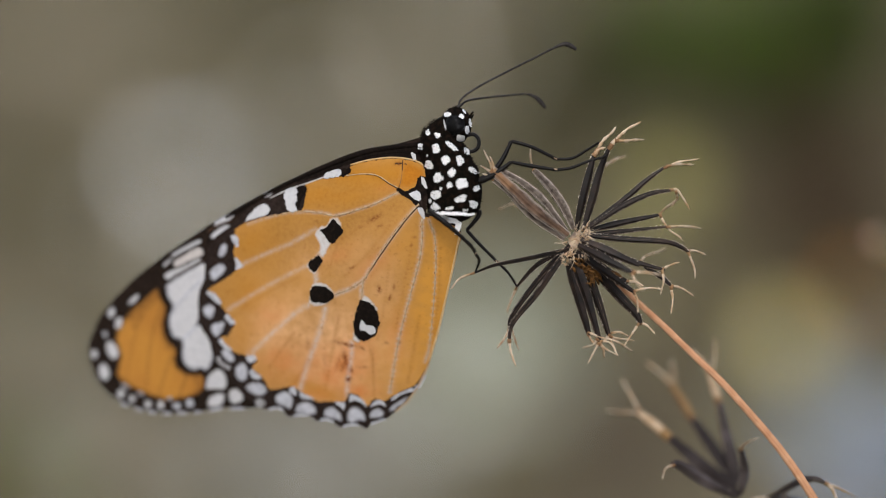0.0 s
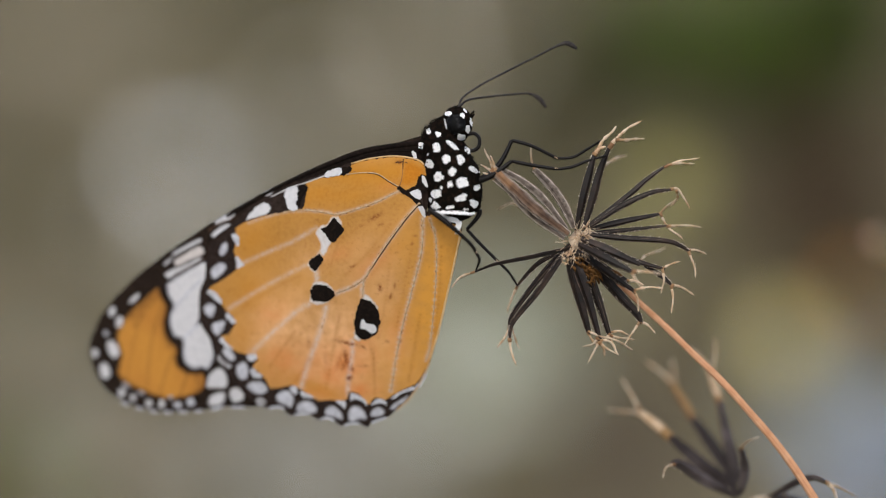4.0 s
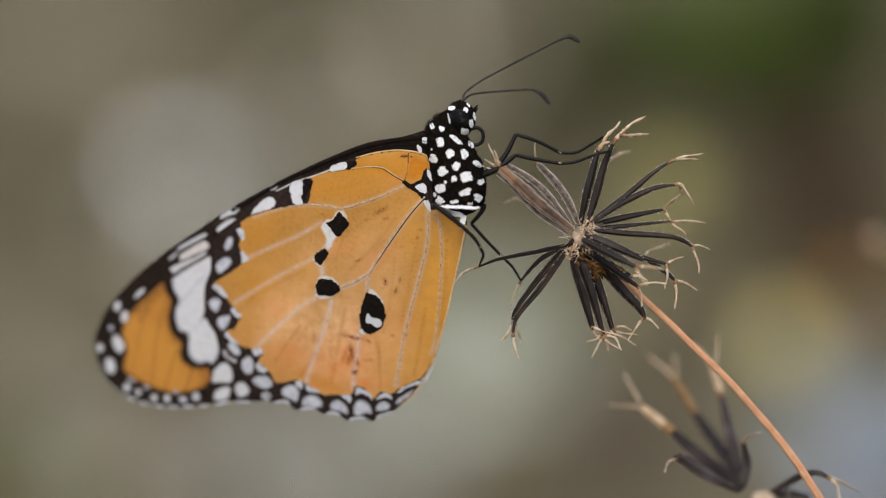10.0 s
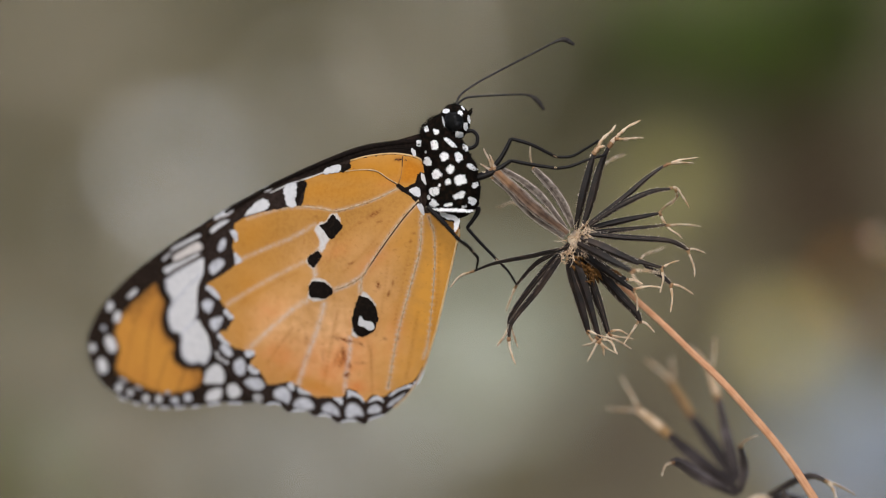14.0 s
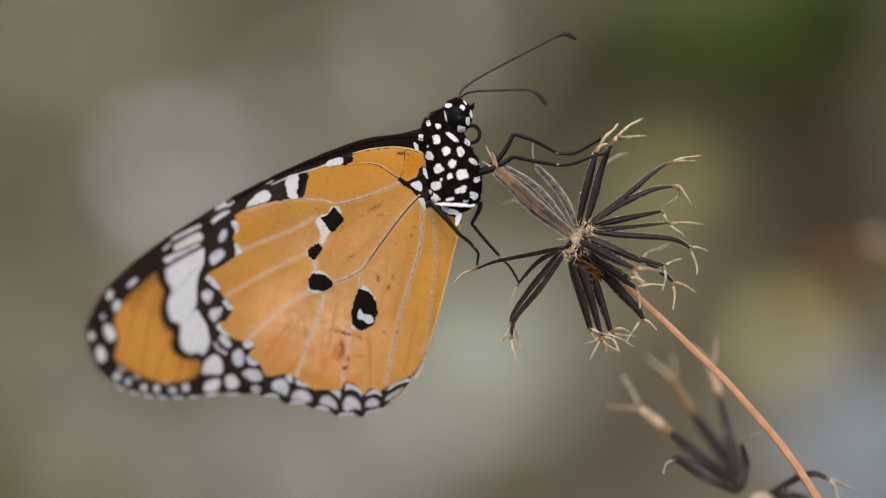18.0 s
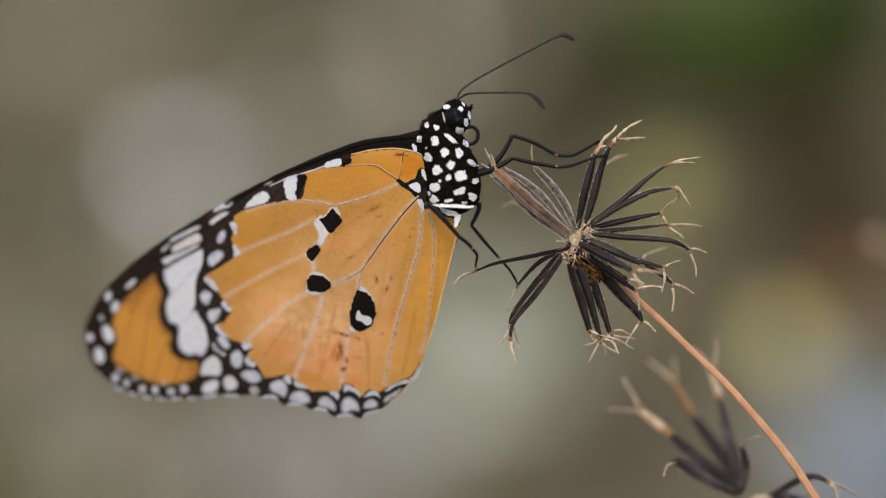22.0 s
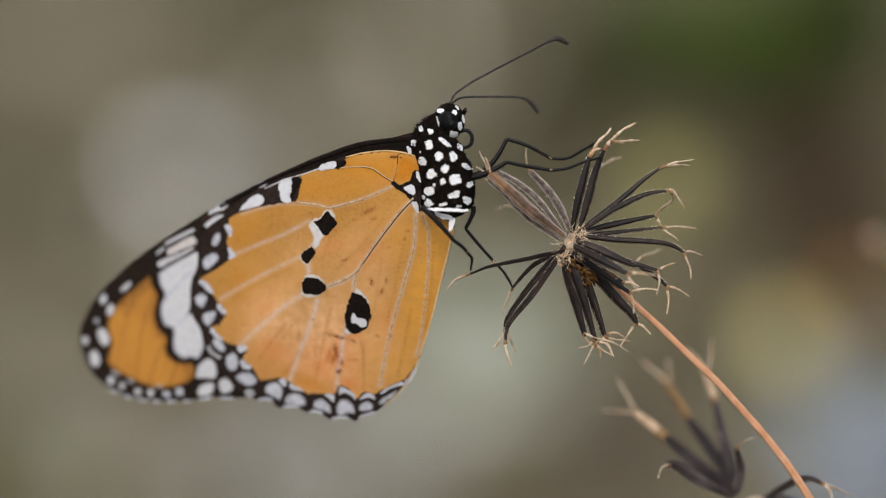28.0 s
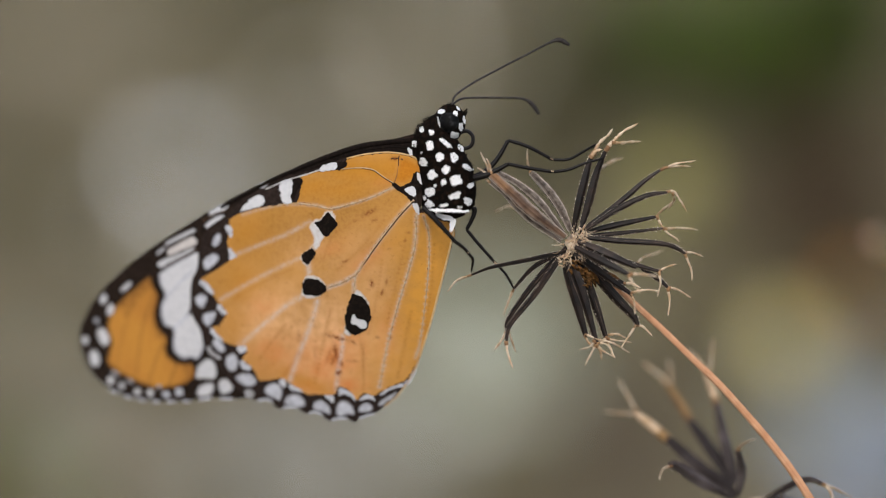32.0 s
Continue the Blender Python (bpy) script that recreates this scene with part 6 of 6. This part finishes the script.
    near = (
        (0, 0, 0, -0), (0.5, 4.9, -3.6, -0.12), (1, 2.7, -2.2, -0.1), (1.5, 6.7, -5.3, -0.16), (2, 8.6, -6.9, -0.22), (2.5, 8, -6.5, -0.21),
        (3, 4.9, -5.2, -0.13), (3.5, -0.6, -0.4, -0.01), (5.5, 7.3, -8.5, -0.28), (6, -6.1, 0.9, 0.03), (6.5, 6.4, -7, -0.14), (7, -4.6, -0.1, 0.06),
        (7.5, 0.5, -4.6, -0.08), (8, -4.1, -1.6, 0.03), (8.5, -5.9, -0.7, 0.06), (9, 8.4, -11.7, -0.25), (9.5, -0.4, -6.3, -0.07),
        (10, 7.1, -10.1, -0.2), (10.5, -0.5, -5.4, -0.03), (11, 2.2, -6.9, -0.12), (11.5, 5.5, -10.1, -0.19), (12, -2.3, -4.9, -0.05),
        (12.5, 2.4, -7.8, -0.11), (13, -1.3, -5.2, -0.01), (13.5, 2.5, -6.2, -0.05), (14, -0.7, -3.1, -0.05), (14.5, -3.4, -0.9, 0.09),
        (16.5, 0.7, -4.9, -0.04), (17, 4.4, -6.9, -0.07), (17.5, 12.3, -13, -0.29), (18, 3.7, -6.8, -0.11), (18.5, -0.9, -2.9, 0.01),
        (19, -3, -1.4, 0.07), (19.5, -0.7, -1.9, 0.03), (20, -0.8, -1.9, 0.01), (20.5, 1.4, -2.6, 0.07), (21, 3.3, -5.1, -0.08),
        (21.5, -4.4, 0.2, 0.12), (22, 1.9, -3.3, -0.02), (22.5, 1.4, -3.9, 0.12), (23, 0.7, -4.2, -0.06), (23.5, 6, -8.4, -0.25),
        (24, -17.6, 8.5, 0.34), (24.5, -20.1, 12.1, 0.34), (25, -30.2, 18.4, 0.66), (25.5, -19.9, 10.6, 0.33), (27.5, -25.1, 14.6, 0.5),
        (28, -7.6, 1.6, 0.13), (28.5, -17.7, 10.5, 0.38), (29, -8.8, 4.5, 0.23), (29.5, -7.6, 2.9, 0.16), (30, -8, 2.8, 0.24),
        (30.5, -3.6, 0.7, 0.1), (31, -4.7, 1.6, 0.14), (31.5, -1.2, -1.5, 0.08), (32, -5.5, 3.5, 0.08),)
    far = (
        (0, 0, 0, 0), (0.5, 4, -3, 0), (1, 2.5, -2.1, 0), (1.5, 5.2, -5.2, 0), (2, 7, -6.1, 0), (2.5, 6.7, -5.2, 0), (3, 2.5, -5.5, 0),
        (3.5, -0.3, -0.6, 0), (5.5, 5.5, -7, 0), (6, -7.3, 0.3, 0), (6.5, 4.9, -6.7, 0), (7, -5.2, -0.3, 0), (7.5, -1.2, -5.2, 0),
        (8, -4.3, -2.1, 0), (8.5, -7.3, -2.4, 0), (9, 5.2, -12.3, 0), (9.5, -3.1, -8, 0), (10, 4.3, -11, 0), (10.5, -2.4, -7.7, 0), (11, 0.9, -8, 0),
        (11.5, 2.5, -11.3, 0), (12, -3.4, -6.4, 0), (12.5, -0.6, -9.8, 0), (13, -2.4, -7.7, 0), (13.5, 1.5, -7.3, 0), (14, -0.9, -4.6, 0),
        (14.5, -3.4, -2.1, 0), (16.5, -0.9, -7.7, 0), (17, 2.5, -9.2, 0), (17.5, 9.5, -13.8, 0), (18, 1.5, -8.9, 0), (18.5, -1.5, -4.6, 0),
        (19, -4.3, -4, 0), (19.5, -0.9, -3.4, 0), (20, -0.9, -3.7, 0), (20.5, 1.5, -3.1, 0), (21, 1.9, -5.8, 0), (21.5, -4, -1.8, 0),
        (22, 2.1, -4, 0), (22.5, 1.5, -5.8, 0), (23, -0.9, -5.8, 0), (23.5, 3.7, -8.9, 0), (24, -16.2, 5.5, 0), (24.5, -18.1, 10.1, 0),
        (25, -26.3, 14.1, 0), (25.5, -18.1, 8.3, 0), (27.5, -21.4, 11.2, 0), (28, -7.6, -0.8, 0), (28.5, -15.7, 7.3, 0), (29, -8, 3.4, 0),
        (29.5, -7.3, 1.2, 0), (30, -6.1, 1.9, 0), (30.5, -3.8, 0, 0), (31, -5.8, -0.4, 0), (31.5, -1.9, -3.1, 0), (32, -5.4, 1.5, 0),)
    flap = (
        (0, 0, 0, -0), (0.5, 4.9, -4.5, -0.05), (1, 3.1, -2.7, -0.03), (1.5, 7.3, -6.6, -0.06), (2, 9.7, -8.4, -0.12), (2.5, 8.4, -8.5, -0.02),
        (3, 6.6, -6.4, -0.02), (3.5, -0.4, -1, 0.09), (5.5, 10, -10.2, -0.17), (6, -4.9, 0.5, 0.21), (6.5, 8.9, -9.3, -0.11), (7, -3.9, -0.6, 0.23),
        (7.5, 2, -6, 0.12), (8, -2.7, -2, 0.2), (8.5, -4.1, -1.1, 0.22), (9, 11.9, -14.1, 0.03), (9.5, 3, -7.2, 0.35), (10, 10.4, -13, 0.14),
        (10.5, 1.9, -6.3, 0.25), (11, 4.3, -9, 0.26), (11.5, 9.1, -12.6, 0.06), (12, 0.7, -6, 0.17), (12.5, 5.9, -9.8, 0.03), (13, 0.7, -6.7, 0.17),
        (13.5, 3.5, -8.3, -0.04), (14, -0.8, -6.7, -0.47), (14.5, -4.3, -7.7, -0.95), (16.5, 0.5, -14.9, -1.16), (17, 3.4, -17.5, -1.37),
        (17.5, 11.9, -23.8, -1.62), (18, 1.8, -16.8, -1.53), (18.5, -2.3, -13.2, -1.4), (19, -4, -11.7, -1.34), (19.5, -2.3, -12.9, -1.35),
        (20, -2.6, -12.9, -1.38), (20.5, -1.1, -13.9, -1.46), (21, 2, -16.6, -1.55), (21.5, -7, -10.1, -1.28), (22, -1, -14.4, -1.55),
        (22.5, -0.8, -15.8, -1.43), (23, -0.7, -15.3, -1.55), (23.5, 5.7, -20.7, -1.72), (24, -19.1, -1.3, -1.22), (24.5, -23.5, 3.2, -1.29),
        (25, -34.5, 9.6, -1), (25.5, -23.2, 1.7, -1.33), (27.5, -29.4, 5.8, -1.31), (28, -10.3, -10.4, -1.4), (28.5, -21.5, 0.5, -1.44),
        (29, -12.2, -7.4, -1.37), (29.5, -10.6, -8.7, -1.52), (30, -10.5, -8, -1.54), (30.5, -5.6, -11.3, -1.64), (31, -7.2, -10, -1.63),
        (31.5, -2.9, -13.4, -1.74), (32, -9.1, -7.5, -1.71),)
    feel = ((
        (0, 0.13), (0.5, 0.25), (1, 0.34), (1.5, 0.4), (2, 0.42), (2.5, 0.45), (3, 0.47), (3.5, 0.43), (5.5, 0.35), (6, 0.17), (6.5, 0.05),
        (7, -0.04), (7.5, -0.05), (8, -0.01), (8.5, 0.03), (9, 0.15), (9.5, 0.17), (10, 0.29), (10.5, 0.32), (11, 0.43), (11.5, 0.44), (12, 0.43),
        (12.5, 0.39), (13, 0.4), (13.5, 0.57), (14, 0.76), (14.5, 1.06), (16.5, 1.17), (17, 1.24), (17.5, 1.2), (18, 1.15), (18.5, 1.12), (19, 1.09),
        (19.5, 1.14), (20, 1.07), (20.5, 1.16), (21, 1.08), (21.5, 1.14), (22, 1.05), (22.5, 1.02), (23, 0.96), (23.5, 0.98), (24, 1.08),
        (24.5, 1.2), (25, 1.22), (25.5, 1.05), (27.5, 0.8), (28, 0.54), (28.5, 0.43), (29, 0.41), (29.5, 0.48), (30, 0.44), (30.5, 0.53), (31, 0.49),
        (31.5, 0.53), (32, 0.44),), (
        (0, 0.02), (0.5, 0.08), (1, -0.01), (1.5, 0.01), (2, -0.1), (2.5, -0.02), (3, -0.06), (3.5, 0.13), (5.5, 0.04), (6, 0.04), (6.5, -0.15),
        (7, -0.2), (7.5, -0.36), (8, -0.39), (8.5, -0.61), (9, -0.97), (9.5, -1.49), (10, -1.96), (10.5, -2.38), (11, -2.56), (11.5, -2.76),
        (12, -2.95), (12.5, -3.26), (13, -3.34), (13.5, -3.36), (14, -3.23), (14.5, -3.09), (16.5, -3.13), (17, -3.15), (17.5, -3.38), (18, -3.53),
        (18.5, -3.9), (19, -4.19), (19.5, -4.57), (20, -4.84), (20.5, -5.08), (21, -5.26), (21.5, -5.38), (22, -5.41), (22.5, -5.53), (23, -5.56),
        (23.5, -5.68), (24, -5.65), (24.5, -5.7), (25, -5.77), (25.5, -5.93), (27.5, -6.1), (28, -6.33), (28.5, -6.37), (29, -6.48), (29.5, -6.46),
        (30, -6.6), (30.5, -6.41), (31, -6.48), (31.5, -6.37), (32, -6.46),))

    def swayed(row, pivot):
        _, dx, dy, turn = row
        c = P(*pivot)
        return Matrix.Translation(c + Vector((dx * UNIT, -dy * UNIT, 0))) @ pose(0, 0, 0, 0, 0, turn) @ Matrix.Translation(-c)

    walk(butterfly, [(r[0], STAGE @ swayed(r, (790, 300)) @ Matrix.Translation(O)) for r in fly])
    walk(head_1, [(r[0], STAGE @ swayed(r, (1015, 435)) @ Matrix.Translation(FOOT_1)) for r in near])
    walk(head_2, [(r[0], STAGE @ swayed(r, (1325, 870)) @ Matrix.Translation(FOOT_2)) for r in far])
    # the closed wings rock on the body, and the antennae dip
    for a in wings:
        walk(a, [(r[0], Matrix.Translation(-O) @ swayed(q, (790, 300)).inverted() @ swayed(r, (750, 370)) @ Matrix.Translation(O)) for q, r in zip(fly, flap)])
    for (a, at), rows in zip(antennae, feel):
        walk(a, [(t, Matrix.Translation(at - O) @ pose(0, 0, 0, 0, 0, turn)) for t, turn in rows])
    # the feet keep their hold on the seed head while the body sways: hip and knee bend to reach them
    def bearing(v):
        return math.atan2(v.y, v.x)

    for leg, lower, hip, knee, foot in legs:
        thigh, shin = (knee - hip).xy, (foot - knee).xy
        bend = math.copysign(1, (foot - hip).xy.x * thigh.y - (foot - hip).xy.y * thigh.x)
        upper_rows, lower_rows = [], []
        for a, c in zip(fly, near):
            held = swayed(a, (790, 300)).inverted() @ (swayed(c, (1015, 435)) @ foot)
            reach_to = (held - hip).xy
            far_off = min(reach_to.length, 0.999 * (thigh.length + shin.length))
            at_hip = math.acos(max(-1, min(1, (thigh.length_squared + far_off ** 2 - shin.length_squared) / (2 * thigh.length * far_off))))
            way = bearing(reach_to) + bend * at_hip
            new_knee = hip + Vector((thigh.length * math.cos(way), thigh.length * math.sin(way), knee.z - hip.z))
            m = Matrix.Translation(hip - O) @ Matrix.Rotation(way - bearing(thigh), 4, "Z")
            low = Matrix.Translation(new_knee - O) @ Matrix.Rotation(bearing((held - new_knee).xy) - bearing(shin), 4, "Z") @ Matrix.Translation(hip - knee)
            upper_rows.append((a[0], m))
            lower_rows.append((a[0], m.inverted() @ low))
        walk(leg, upper_rows)
        for piece in lower:
            walk(piece, lower_rows)


motions()
